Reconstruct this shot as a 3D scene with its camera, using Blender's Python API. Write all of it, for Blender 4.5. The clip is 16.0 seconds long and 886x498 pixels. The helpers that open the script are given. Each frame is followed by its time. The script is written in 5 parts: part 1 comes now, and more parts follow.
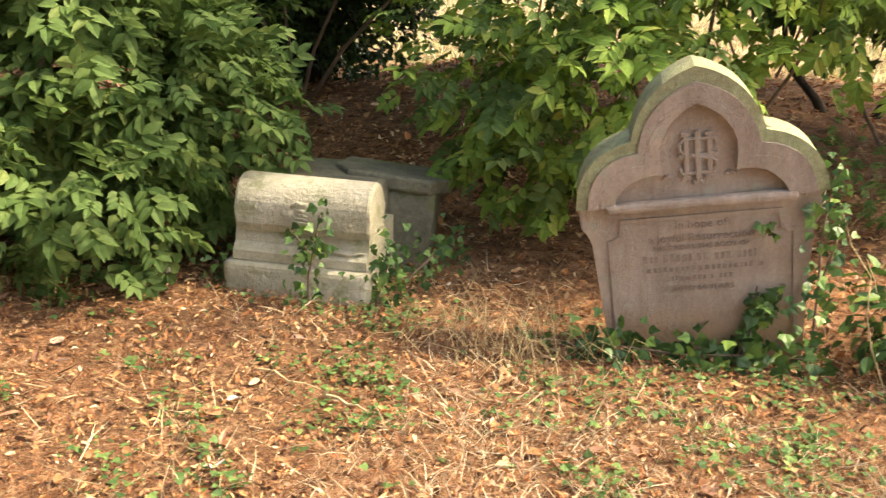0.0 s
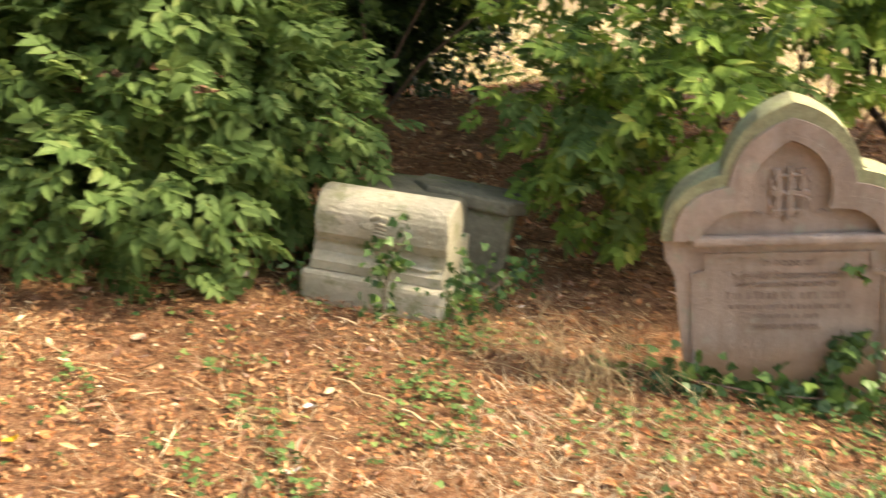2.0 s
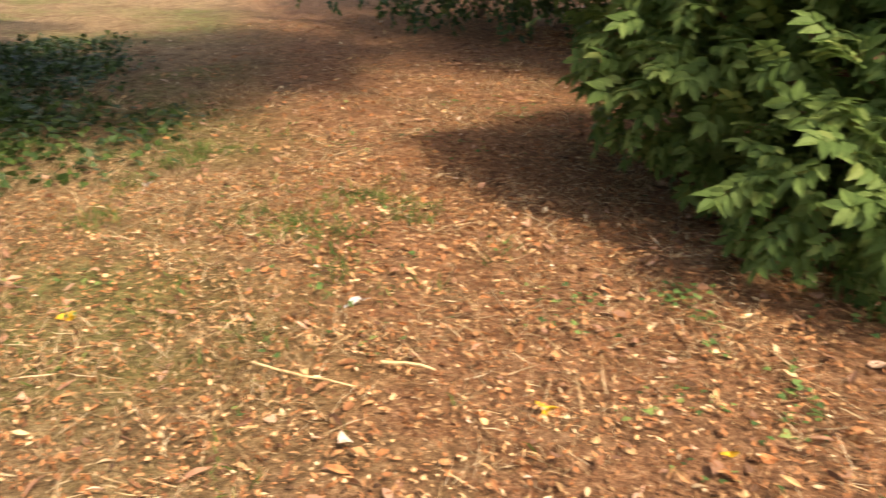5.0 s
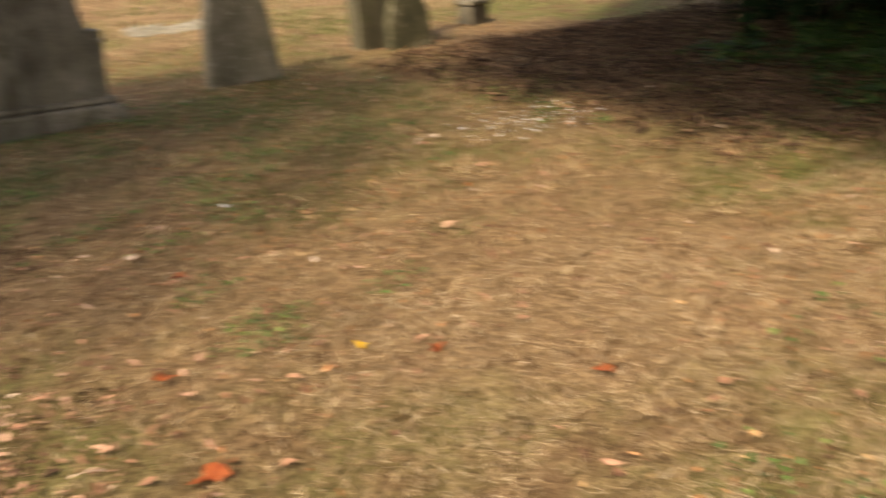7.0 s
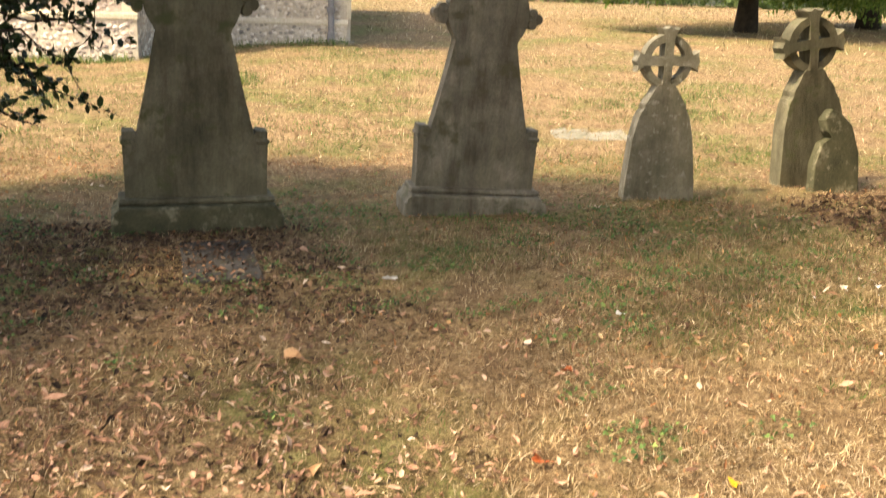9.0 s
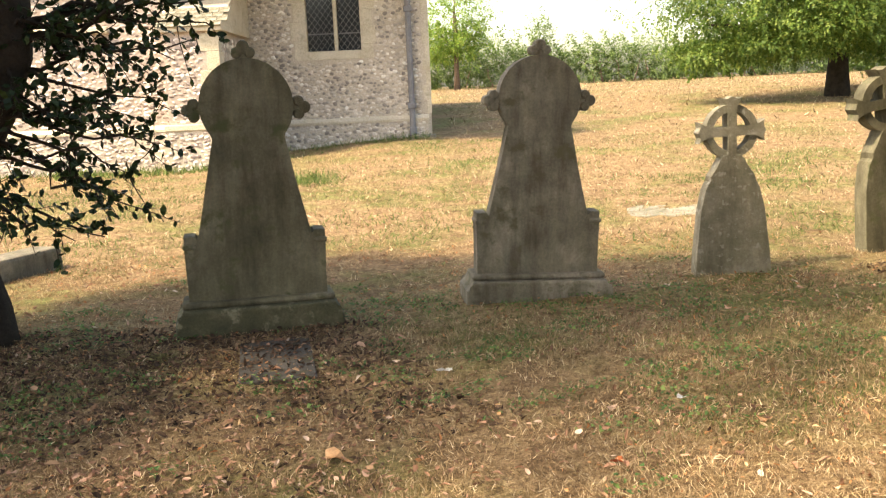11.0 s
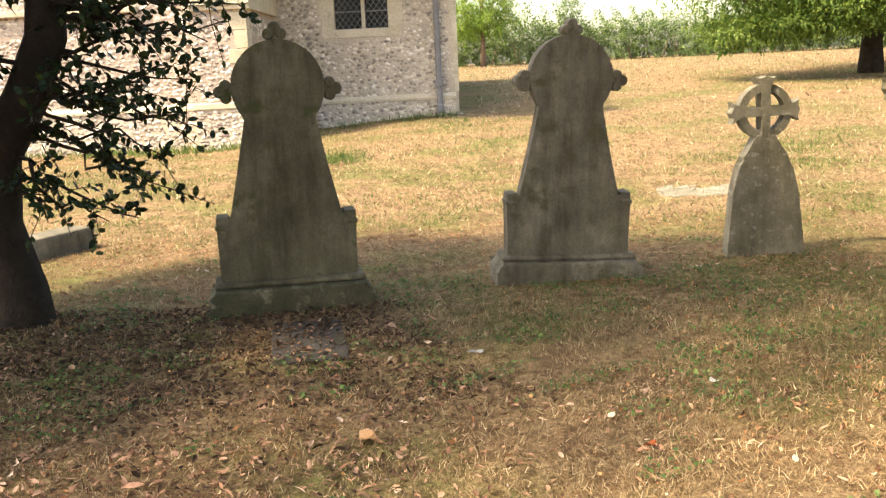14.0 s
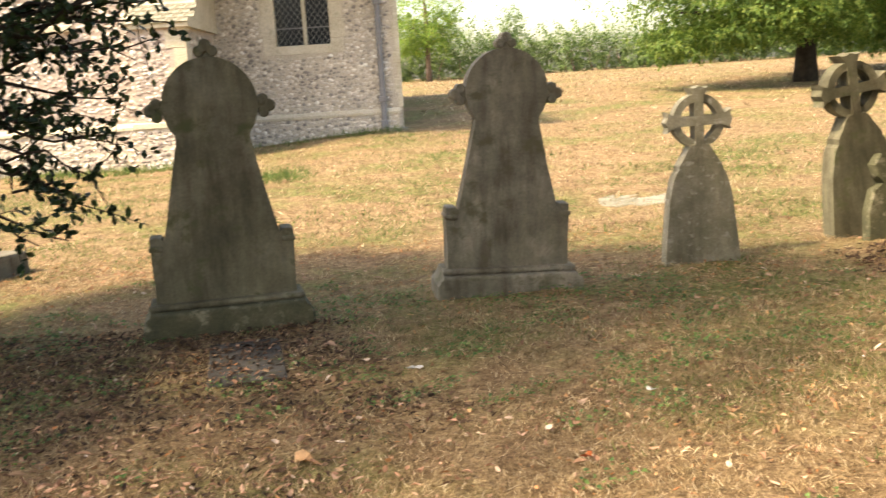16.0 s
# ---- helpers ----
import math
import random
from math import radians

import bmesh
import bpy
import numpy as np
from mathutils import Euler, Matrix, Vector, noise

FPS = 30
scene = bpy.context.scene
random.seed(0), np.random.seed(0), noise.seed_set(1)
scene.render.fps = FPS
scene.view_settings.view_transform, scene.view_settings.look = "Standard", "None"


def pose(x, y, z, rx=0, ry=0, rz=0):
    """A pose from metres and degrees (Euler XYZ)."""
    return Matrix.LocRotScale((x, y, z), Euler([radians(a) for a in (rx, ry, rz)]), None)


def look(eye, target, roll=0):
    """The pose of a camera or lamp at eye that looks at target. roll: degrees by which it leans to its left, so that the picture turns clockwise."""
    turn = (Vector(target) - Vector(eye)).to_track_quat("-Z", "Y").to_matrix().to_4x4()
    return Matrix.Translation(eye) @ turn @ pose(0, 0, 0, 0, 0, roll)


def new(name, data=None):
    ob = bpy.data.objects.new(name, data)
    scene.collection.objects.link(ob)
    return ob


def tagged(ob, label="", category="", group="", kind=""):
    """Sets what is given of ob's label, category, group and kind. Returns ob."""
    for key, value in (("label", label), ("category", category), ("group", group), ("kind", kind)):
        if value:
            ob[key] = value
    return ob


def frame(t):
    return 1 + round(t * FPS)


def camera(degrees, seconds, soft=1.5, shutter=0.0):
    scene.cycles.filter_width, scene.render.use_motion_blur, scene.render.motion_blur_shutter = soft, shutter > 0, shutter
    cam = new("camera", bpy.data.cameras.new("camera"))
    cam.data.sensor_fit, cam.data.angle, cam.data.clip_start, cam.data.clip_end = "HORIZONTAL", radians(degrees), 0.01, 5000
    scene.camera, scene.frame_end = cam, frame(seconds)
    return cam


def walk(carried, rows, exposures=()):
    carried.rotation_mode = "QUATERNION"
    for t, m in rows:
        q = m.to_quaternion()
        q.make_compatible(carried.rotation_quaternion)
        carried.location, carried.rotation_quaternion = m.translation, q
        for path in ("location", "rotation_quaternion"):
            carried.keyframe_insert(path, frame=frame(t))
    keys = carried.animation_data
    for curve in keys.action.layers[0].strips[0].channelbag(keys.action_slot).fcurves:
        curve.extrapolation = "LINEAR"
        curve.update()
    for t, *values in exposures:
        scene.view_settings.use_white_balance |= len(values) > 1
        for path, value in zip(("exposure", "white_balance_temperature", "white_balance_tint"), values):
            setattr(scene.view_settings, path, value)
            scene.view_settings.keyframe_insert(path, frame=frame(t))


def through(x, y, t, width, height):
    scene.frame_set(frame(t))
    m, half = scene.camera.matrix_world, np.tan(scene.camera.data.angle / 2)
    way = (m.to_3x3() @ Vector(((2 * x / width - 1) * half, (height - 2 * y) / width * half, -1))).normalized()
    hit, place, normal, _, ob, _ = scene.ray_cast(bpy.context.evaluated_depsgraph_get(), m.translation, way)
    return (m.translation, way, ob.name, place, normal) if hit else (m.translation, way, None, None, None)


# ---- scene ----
cam = camera(51.0, 16.0, soft=1.25, shutter=0.5)
PATH = [
    (0, (-0.609, -0.085, 1.332), (0.159, -1.822, 0.705), 2.5),
    (0.5, (-0.623, -0.094, 1.332), (0.074, -1.864, 0.715), 4.0),
    (1, (-0.621, -0.084, 1.323), (0.028, -1.868, 0.693), 5.0),
    (1.5, (-0.584, -0.069, 1.326), (0.108, -1.84, 0.707), 5.2),
    (2, (-0.514, -0.036, 1.323), (0.356, -1.737, 0.731), 5.1),
    (2.5, (-0.426, -0.05, 1.303), (0.675, -1.612, 0.713), 6.6),
    (3, (-0.324, -0.124, 1.292), (1.012, -1.455, 0.628), 5.7),
    (3.5, (-0.266, -0.184, 1.277), (1.269, -1.259, 0.577), 3.7),
    (3.7, (-0.249, -0.202, 1.274), (1.34, -1.189, 0.566), 3.0),
    (5.8, (-0.036, 0.019, 1.299), (1.828, 0.023, 0.575), -0.9),
    (6, (0.002, 0.09, 1.303), (1.837, 0.415, 0.575), 0.2),
    (6.2, (0.043, 0.164, 1.292), (1.784, 0.807, 0.547), 0.5),
    (6.5, (0.121, 0.23, 1.302), (1.629, 1.295, 0.532), -0.5),
    (6.8, (0.181, 0.281, 1.306), (1.355, 1.706, 0.539), -1.9),
    (7, (0.2, 0.307, 1.301), (1.149, 1.901, 0.553), -3.2),
    (7.5, (0.167, 0.367, 1.299), (0.536, 2.204, 0.6), -4.3),
    (8, (0.091, 0.351, 1.314), (0.052, 2.236, 0.646), -3.1),
    (8.5, (0.042, 0.251, 1.332), (0.047, 2.151, 0.708), -0.4),
    (9, (0.056, 0.218, 1.366), (0.297, 2.134, 0.844), 2.0),
    (9.5, (0.196, 0.246, 1.374), (0.309, 2.205, 0.987), -0.6),
    (10, (0.297, 0.255, 1.38), (0.385, 2.225, 1.046), -1.8),
    (10.2, (0.313, 0.267, 1.353), (0.359, 2.238, 1.022), -2.2),
    (12.5, (0.305, 0.276, 1.378), (0.316, 2.238, 0.992), -2.8),
    (13, (0.297, 0.276, 1.379), (0.291, 2.235, 0.977), -3.0),
    (13.5, (0.286, 0.273, 1.382), (0.267, 2.232, 0.978), -2.8),
    (14, (0.283, 0.273, 1.383), (0.253, 2.236, 0.999), -2.7),
    (14.5, (0.279, 0.275, 1.385), (0.262, 2.241, 1.018), -2.6),
    (15, (0.28, 0.286, 1.382), (0.247, 2.251, 1.016), -2.7),
    (15.5, (0.315, 0.288, 1.383), (0.292, 2.253, 1.012), -3.1),
    (16, (0.356, 0.298, 1.377), (0.432, 2.264, 1.018), -3.6),
]
EXPOSURES = [(0, 2.05, 8000, 10), (3.0, 2.0, 8000, 11), (3.7, 1.9, 8000, 12), (6.0, 1.25, 8300, 15), (6.5, 1.22, 8400, 13), (7.0, 1.2, 8600, 15), (7.5, 1.22, 8600, 15), (8.0, 1.6, 8500, 13), (8.5, 1.84, 8450, 11), (9.0, 1.92, 8400, 10), (9.5, 2.06, 8300, 10), (16, 2.06, 8300, 10)]
walk(cam, [(t, look(eye, target, roll)) for t, eye, target, roll in PATH], EXPOSURES)

# ---- world and sun ----
SUN_FROM = Vector((-0.93, -0.37, 0.0)).normalized()
SUN_ELEV = radians(50)
sun_dir = SUN_FROM * math.cos(SUN_ELEV) + Vector((0, 0, math.sin(SUN_ELEV)))
world = bpy.data.worlds.new("sky")
scene.world = world
world.use_nodes = True
wn = world.node_tree
sky = wn.nodes.new("ShaderNodeTexSky")
sky.sky_type, sky.sun_disc = "NISHITA", False
sky.sun_elevation, sky.sun_rotation = SUN_ELEV, math.atan2(SUN_FROM.x, SUN_FROM.y)
sky.dust_density, sky.air_density = 3.0, 1.0
wn.links.new(sky.outputs[0], wn.nodes["Background"].inputs[0])
wn.nodes["Background"].inputs[1].default_value = 0.15
sun = new("sun", bpy.data.lights.new("sun", "SUN"))
sun.data.energy, sun.data.angle, sun.data.color = 2.4, radians(4.0), (1.0, 0.92, 0.78)
sun.matrix_world = look(sun_dir * 60, (0, 0, 0))

rng = np.random.default_rng(7)


# ---- materials ----
def nodes_of(name):
    m = bpy.data.materials.new(name)
    m.use_nodes = True
    return m, m.node_tree.nodes, m.node_tree.links, m.node_tree.nodes["Principled BSDF"]


def noise_node(nodes, links, coord, scale, detail=5.0, rough=0.6):
    n = nodes.new("ShaderNodeTexNoise")
    n.inputs["Scale"].default_value, n.inputs["Detail"].default_value = scale, detail
    n.inputs["Roughness"].default_value = rough
    links.new(coord, n.inputs["Vector"])
    return n


def ramp_node(nodes, links, fac, stops):
    r = nodes.new("ShaderNodeValToRGB")
    e = r.color_ramp.elements
    while len(e) < len(stops):
        e.new(0.5)
    for k, (p, c) in enumerate(stops):
        e[k].position, e[k].color = p, (*c, 1)
    links.new(fac, r.inputs[0])
    return r


def mix_node(nodes, links, fac, a, b, kind="MIX"):
    m = nodes.new("ShaderNodeMix")
    m.data_type, m.blend_type = "RGBA", kind
    for sock, v in ((m.inputs[0], fac), (m.inputs[6], a), (m.inputs[7], b)):
        if isinstance(v, (int, float)):
            sock.default_value = v
        elif isinstance(v, tuple):
            sock.default_value = (*v, 1)
        else:
            links.new(v, sock)
    return m.outputs[2]


def surface(name, stops, scale=3.0, fine=40.0, rough=0.85, bump=0.4, spots=None, spot_scale=9.0, metal=0.0, spec=0.3, streak=0.0, stain=None, grained=0.8):
    """A weathered surface: broad patches from the stops, fine grain, spots of lichen or dirt, and relief."""
    m, nodes, links, bsdf = nodes_of(name)
    co = nodes.new("ShaderNodeTexCoord").outputs["Object"]
    big = noise_node(nodes, links, co, scale)
    small = noise_node(nodes, links, co, fine, 8.0, 0.7)
    col = ramp_node(nodes, links, big.outputs[0], stops).outputs[0]
    grain = ramp_node(nodes, links, small.outputs[0], [(0.3, (0.62, 0.62, 0.62)), (0.7, (1.25, 1.25, 1.25))]).outputs[0]
    col = mix_node(nodes, links, grained, col, grain, "MULTIPLY")
    if streak:
        mp = nodes.new("ShaderNodeMapping")
        mp.inputs["Scale"].default_value = (8, 8, 1.6)
        links.new(co, mp.inputs["Vector"])
        sn = noise_node(nodes, links, mp.outputs[0], 1.0, 5.0, 0.65)
        runs = ramp_node(nodes, links, sn.outputs[0], [(0.34, (0.50, 0.47, 0.42)), (0.5, (0.95, 0.95, 0.95)), (0.66, (1.35, 1.33, 1.28))]).outputs[0]
        col = mix_node(nodes, links, streak, col, runs, "MULTIPLY")
    if spots:
        sp = noise_node(nodes, links, co, spot_scale, 6.0, 0.65)
        mask = ramp_node(nodes, links, sp.outputs[0], [(0.56, (0, 0, 0)), (0.66, (1, 1, 1))]).outputs[0]
        col = mix_node(nodes, links, mask, col, spots)
    if stain:
        sx = nodes.new("ShaderNodeSeparateXYZ")
        links.new(co, sx.inputs[0])
        wob = nodes.new("ShaderNodeMath")
        wob.operation = "MULTIPLY_ADD"
        wob.inputs[1].default_value = 0.22
        links.new(big.outputs[0], wob.inputs[0])
        links.new(sx.outputs[2], wob.inputs[2])
        rm = nodes.new("ShaderNodeMapRange")
        rm.inputs[1].default_value, rm.inputs[2].default_value, rm.inputs[4].default_value = 0.34, 0.20, 0.75
        links.new(wob.outputs[0], rm.inputs[0])
        col = mix_node(nodes, links, rm.outputs[0], col, stain)
    links.new(col, bsdf.inputs["Base Color"])
    bsdf.inputs["Roughness"].default_value, bsdf.inputs["Metallic"].default_value = rough, metal
    bsdf.inputs["Specular IOR Level"].default_value = spec
    b = nodes.new("ShaderNodeBump")
    b.inputs["Strength"].default_value, b.inputs["Distance"].default_value = bump, 0.02
    links.new(small.outputs[0], b.inputs["Height"])
    links.new(b.outputs[0], bsdf.inputs["Normal"])
    return m


def foliage(name, stops, rough=0.5, through=0.35, spec=0.35, mottle=0.0):
    """Leaves: each one takes its own tint; some light comes through."""
    m, nodes, links, bsdf = nodes_of(name)
    geo = nodes.new("ShaderNodeNewGeometry")
    co = nodes.new("ShaderNodeTexCoord").outputs["Object"]
    col = ramp_node(nodes, links, geo.outputs["Random Per Island"], stops).outputs[0]
    n = noise_node(nodes, links, co, 60.0, 3.0)
    grain = ramp_node(nodes, links, n.outputs[0], [(0.3, (0.75, 0.75, 0.75)), (0.7, (1.2, 1.2, 1.2))]).outputs[0]
    col = mix_node(nodes, links, 0.7, col, grain, "MULTIPLY")
    if mottle:
        n2 = noise_node(nodes, links, co, 3.2, 8.0, 0.72)
        patch = ramp_node(nodes, links, n2.outputs[0], [(0.36, (0.40, 0.38, 0.34)), (0.48, (0.78, 0.76, 0.74)), (0.55, (1.05, 1.03, 1.0)), (0.66, (1.35, 1.34, 1.28))]).outputs[0]
        col = mix_node(nodes, links, mottle, col, patch, "MULTIPLY")
    links.new(col, bsdf.inputs["Base Color"])
    bsdf.inputs["Roughness"].default_value = rough
    bsdf.inputs["Specular IOR Level"].default_value = spec
    if through > 0:
        t = nodes.new("ShaderNodeBsdfTranslucent")
        links.new(col, t.inputs[0])
        mx = nodes.new("ShaderNodeMixShader")
        mx.inputs[0].default_value = through
        links.new(bsdf.outputs[0], mx.inputs[1])
        links.new(t.outputs[0], mx.inputs[2])
        links.new(mx.outputs[0], nodes["Material Output"].inputs[0])
    return m


ELDER = foliage("elder_leaf", [(0.0, (0.07, 0.125, 0.036)), (0.45, (0.115, 0.19, 0.055)), (0.9, (0.17, 0.25, 0.08)), (1.0, (0.22, 0.28, 0.09))], 0.6, 0.42, 0.15)
# Brighter elder copy: sunlight on the boughs is put into the leaf colour.
ELDER_BRIGHT = foliage("bright_elder_leaf", [(0.0, (0.13, 0.22, 0.045)), (0.5, (0.21, 0.33, 0.065)), (0.9, (0.30, 0.41, 0.09)), (1.0, (0.38, 0.41, 0.10))], 0.62, 0.42, 0.15)
DARK_LEAF = foliage("dark_shrub_leaf", [(0.0, (0.02, 0.045, 0.012)), (0.6, (0.04, 0.085, 0.02)), (1.0, (0.08, 0.13, 0.03))], 0.5, 0.25)
HOLLY = foliage("holly_leaf", [(0.0, (0.012, 0.026, 0.010)), (0.7, (0.022, 0.045, 0.015)), (1.0, (0.05, 0.075, 0.02))], 0.5, 0.12, 0.25)
YEW = foliage("yew_foliage", [(0.0, (0.008, 0.018, 0.008)), (0.7, (0.016, 0.034, 0.013)), (1.0, (0.03, 0.05, 0.018))], 0.85, 0.05, 0.08)
TREE_LEAF = foliage("tree_leaf", [(0.0, (0.07, 0.14, 0.025)), (0.5, (0.13, 0.22, 0.045)), (1.0, (0.24, 0.31, 0.07))], 0.5, 0.45)
HEDGE_LEAF = foliage("hedge_leaf", [(0.0, (0.09, 0.15, 0.05)), (0.5, (0.15, 0.23, 0.08)), (1.0, (0.25, 0.32, 0.12))], 0.7, 0.4, 0.15)
IVY = foliage("ivy_leaf", [(0.0, (0.03, 0.07, 0.022)), (0.5, (0.065, 0.135, 0.035)), (0.9, (0.12, 0.22, 0.05)), (1.0, (0.20, 0.29, 0.06))], 0.45, 0.2, 0.35)
GROUND_IVY = foliage("ground_ivy_leaf", [(0.0, (0.045, 0.09, 0.03)), (0.5, (0.09, 0.165, 0.05)), (0.9, (0.15, 0.24, 0.07)), (1.0, (0.24, 0.32, 0.10))], 0.6, 0.25, 0.2)
LITTER = foliage("dead_leaf", [(0.0, (0.07, 0.04, 0.025)), (0.2, (0.26, 0.125, 0.065)), (0.45, (0.45, 0.19, 0.08)), (0.75, (0.52, 0.29, 0.145)), (0.92, (0.62, 0.42, 0.22)), (1.0, (0.75, 0.62, 0.42))], 0.75, 0.12, 0.2, 0.7)
# Dead leaves, browned darker to carry the shade under holly and yew.
DARK_LITTER = foliage("shade_toned_dead_leaf", [(0.0, (0.035, 0.024, 0.018)), (0.5, (0.09, 0.055, 0.036)), (0.85, (0.17, 0.105, 0.065)), (1.0, (0.34, 0.22, 0.14))], 0.8, 0.1, 0.15, 0.5)
PALE_LITTER = foliage("pale_dead_leaf", [(0.0, (0.12, 0.065, 0.042)), (0.35, (0.28, 0.15, 0.095)), (0.7, (0.42, 0.24, 0.16)), (0.94, (0.54, 0.35, 0.25)), (1.0, (0.70, 0.58, 0.47))], 0.75, 0.12, 0.2)
GRASS_DRY = foliage("dry_grass_blade", [(0.0, (0.09, 0.06, 0.035)), (0.35, (0.31, 0.215, 0.122)), (0.75, (0.52, 0.395, 0.235)), (1.0, (0.76, 0.65, 0.46))], 0.7, 0.25, 0.2, 0.9)
GRASS_PALE = foliage("pale_straw_blade", [(0.0, (0.34, 0.24, 0.15)), (0.5, (0.55, 0.43, 0.28)), (1.0, (0.72, 0.61, 0.44))], 0.7, 0.25, 0.2)
GRASS_GREEN = foliage("green_grass_blade", [(0.0, (0.05, 0.095, 0.025)), (0.5, (0.095, 0.155, 0.04)), (1.0, (0.20, 0.25, 0.075))], 0.6, 0.3, 0.2, 0.5)
FLOWER_HEAD = foliage("elder_berry_head", [(0.0, (0.10, 0.05, 0.03)), (1.0, (0.24, 0.13, 0.07))], 0.7, 0.0)
BARK = surface("bark", [(0.3, (0.022, 0.017, 0.013)), (0.7, (0.060, 0.046, 0.034))], 6, 50, 0.95, 0.9)
TWIG = surface("twig_bark", [(0.3, (0.12, 0.08, 0.055)), (0.7, (0.24, 0.17, 0.12))], 8, 70, 0.9, 0.4)
STRAW = surface("pale_straw", [(0.3, (0.50, 0.36, 0.18)), (0.7, (0.68, 0.54, 0.32))], 14, 80, 0.8, 0.2)
DULL_STRAW = surface("dull_straw", [(0.3, (0.26, 0.18, 0.09)), (0.7, (0.44, 0.33, 0.18))], 14, 80, 0.8, 0.2)
SANDSTONE = surface("weathered_sandstone", [(0.25, (0.27, 0.205, 0.165)), (0.5, (0.37, 0.295, 0.24)), (0.75, (0.46, 0.375, 0.31))], 4.5, 70, 0.9, 0.5, (0.36, 0.33, 0.26), 14, streak=0.45, grained=0.4)
STAINED_SANDSTONE = surface("rust_stained_sandstone", [(0.25, (0.28, 0.215, 0.175)), (0.5, (0.38, 0.305, 0.25)), (0.75, (0.47, 0.385, 0.32))], 4.5, 70, 0.9, 0.5, (0.37, 0.34, 0.27), 14, streak=0.5, stain=(0.42, 0.24, 0.12), grained=0.4)
MOSSY = surface("mossy_stone", [(0.3, (0.25, 0.24, 0.14)), (0.55, (0.36, 0.37, 0.21)), (0.75, (0.47, 0.47, 0.33))], 7, 60, 0.95, 0.6, (0.26, 0.30, 0.13), 7)
PALE_STONE = surface("pale_limestone", [(0.25, (0.30, 0.28, 0.185)), (0.5, (0.47, 0.435, 0.315)), (0.75, (0.62, 0.575, 0.445))], 5, 60, 0.9, 0.6, (0.25, 0.26, 0.14), 8, grained=0.5)
# Algae grime on grey stone, darkened further to carry the shade on it.
SHADED_OLIVE_STONE = surface("algae_and_shade_stone", [(0.25, (0.065, 0.062, 0.040)), (0.5, (0.125, 0.115, 0.075)), (0.75, (0.225, 0.20, 0.145))], 2.6, 60, 0.95, 0.6, (0.075, 0.082, 0.036), 5, streak=0.85, grained=0.6)
GREY_STONE = surface("grey_lichened_stone", [(0.25, (0.10, 0.092, 0.068)), (0.5, (0.17, 0.155, 0.117)), (0.75, (0.31, 0.28, 0.225))], 3.6, 60, 0.92, 0.6, (0.105, 0.10, 0.06), 6, streak=0.8, grained=0.6)
DARK_MOSS = surface("dark_mossy_stone", [(0.3, (0.05, 0.05, 0.03)), (0.55, (0.09, 0.088, 0.05)), (0.75, (0.15, 0.135, 0.09))], 6, 60, 0.95, 0.7, (0.22, 0.20, 0.14), 10)
LIGHT_GREY = surface("pale_lichened_stone", [(0.25, (0.14, 0.135, 0.09)), (0.5, (0.21, 0.195, 0.145)), (0.75, (0.31, 0.29, 0.23))], 6, 55, 0.92, 0.6, (0.33, 0.315, 0.265), 19, streak=0.6, grained=0.6)
SLAB_STONE = surface("dark_slab_stone", [(0.3, (0.115, 0.11, 0.075)), (0.7, (0.21, 0.20, 0.145))], 5, 50, 0.9, 0.5, (0.12, 0.14, 0.06), 6, spec=0.1)
DARK_SLATE = surface("dark_slate", [(0.3, (0.045, 0.04, 0.036)), (0.7, (0.10, 0.09, 0.078))], 5, 50, 0.85, 0.5, (0.07, 0.06, 0.035), 9, spec=0.2)
# Mortar copy for the sunlit walls; their light is balanced into its tone.
SUNLIT_MORTAR = surface("sunlit_wall_mortar", [(0.3, (0.37, 0.30, 0.25)), (0.7, (0.48, 0.40, 0.335))], 2, 30, 0.95, 0.5)
DRESSED = surface("dressed_limestone", [(0.3, (0.46, 0.40, 0.29)), (0.55, (0.56, 0.50, 0.385)), (0.8, (0.66, 0.60, 0.49))], 2.5, 40, 0.9, 0.3, (0.38, 0.34, 0.25), 5)
MORTAR = surface("lime_mortar", [(0.3, (0.42, 0.36, 0.285)), (0.7, (0.57, 0.50, 0.40))], 2, 30, 0.95, 0.5)
LEAD = surface("lead_grey_paint", [(0.3, (0.15, 0.145, 0.15)), (0.7, (0.23, 0.225, 0.23))], 3, 40, 0.6, 0.2, spec=0.5)
CAME = surface("window_lead", [(0.3, (0.15, 0.15, 0.145)), (0.7, (0.22, 0.22, 0.21))], 3, 40, 0.6, 0.1)
TILE = surface("clay_tile", [(0.3, (0.20, 0.12, 0.08)), (0.7, (0.32, 0.21, 0.14))], 5, 50, 0.9, 0.4)
WHITE_BIT = surface("white_scrap", [(0.3, (0.72, 0.72, 0.72)), (0.7, (0.85, 0.85, 0.84))], 20, 90, 0.7, 0.1)
YELLOW_LEAF = surface("yellow_leaf", [(0.3, (0.75, 0.48, 0.04)), (0.7, (0.85, 0.62, 0.08))], 30, 90, 0.6, 0.1)
RED_LEAF = surface("rust_red_leaf", [(0.3, (0.40, 0.09, 0.03)), (0.7, (0.55, 0.17, 0.06))], 30, 90, 0.7, 0.2)
BUFF_LEAF = surface("buff_leaf", [(0.3, (0.55, 0.32, 0.16)), (0.7, (0.72, 0.48, 0.28))], 30, 90, 0.7, 0.2)
INK = surface("worn_lettering", [(0.3, (0.20, 0.155, 0.125)), (0.6, (0.29, 0.23, 0.19)), (0.85, (0.46, 0.39, 0.33))], 22, 90, 0.9, 0.2)


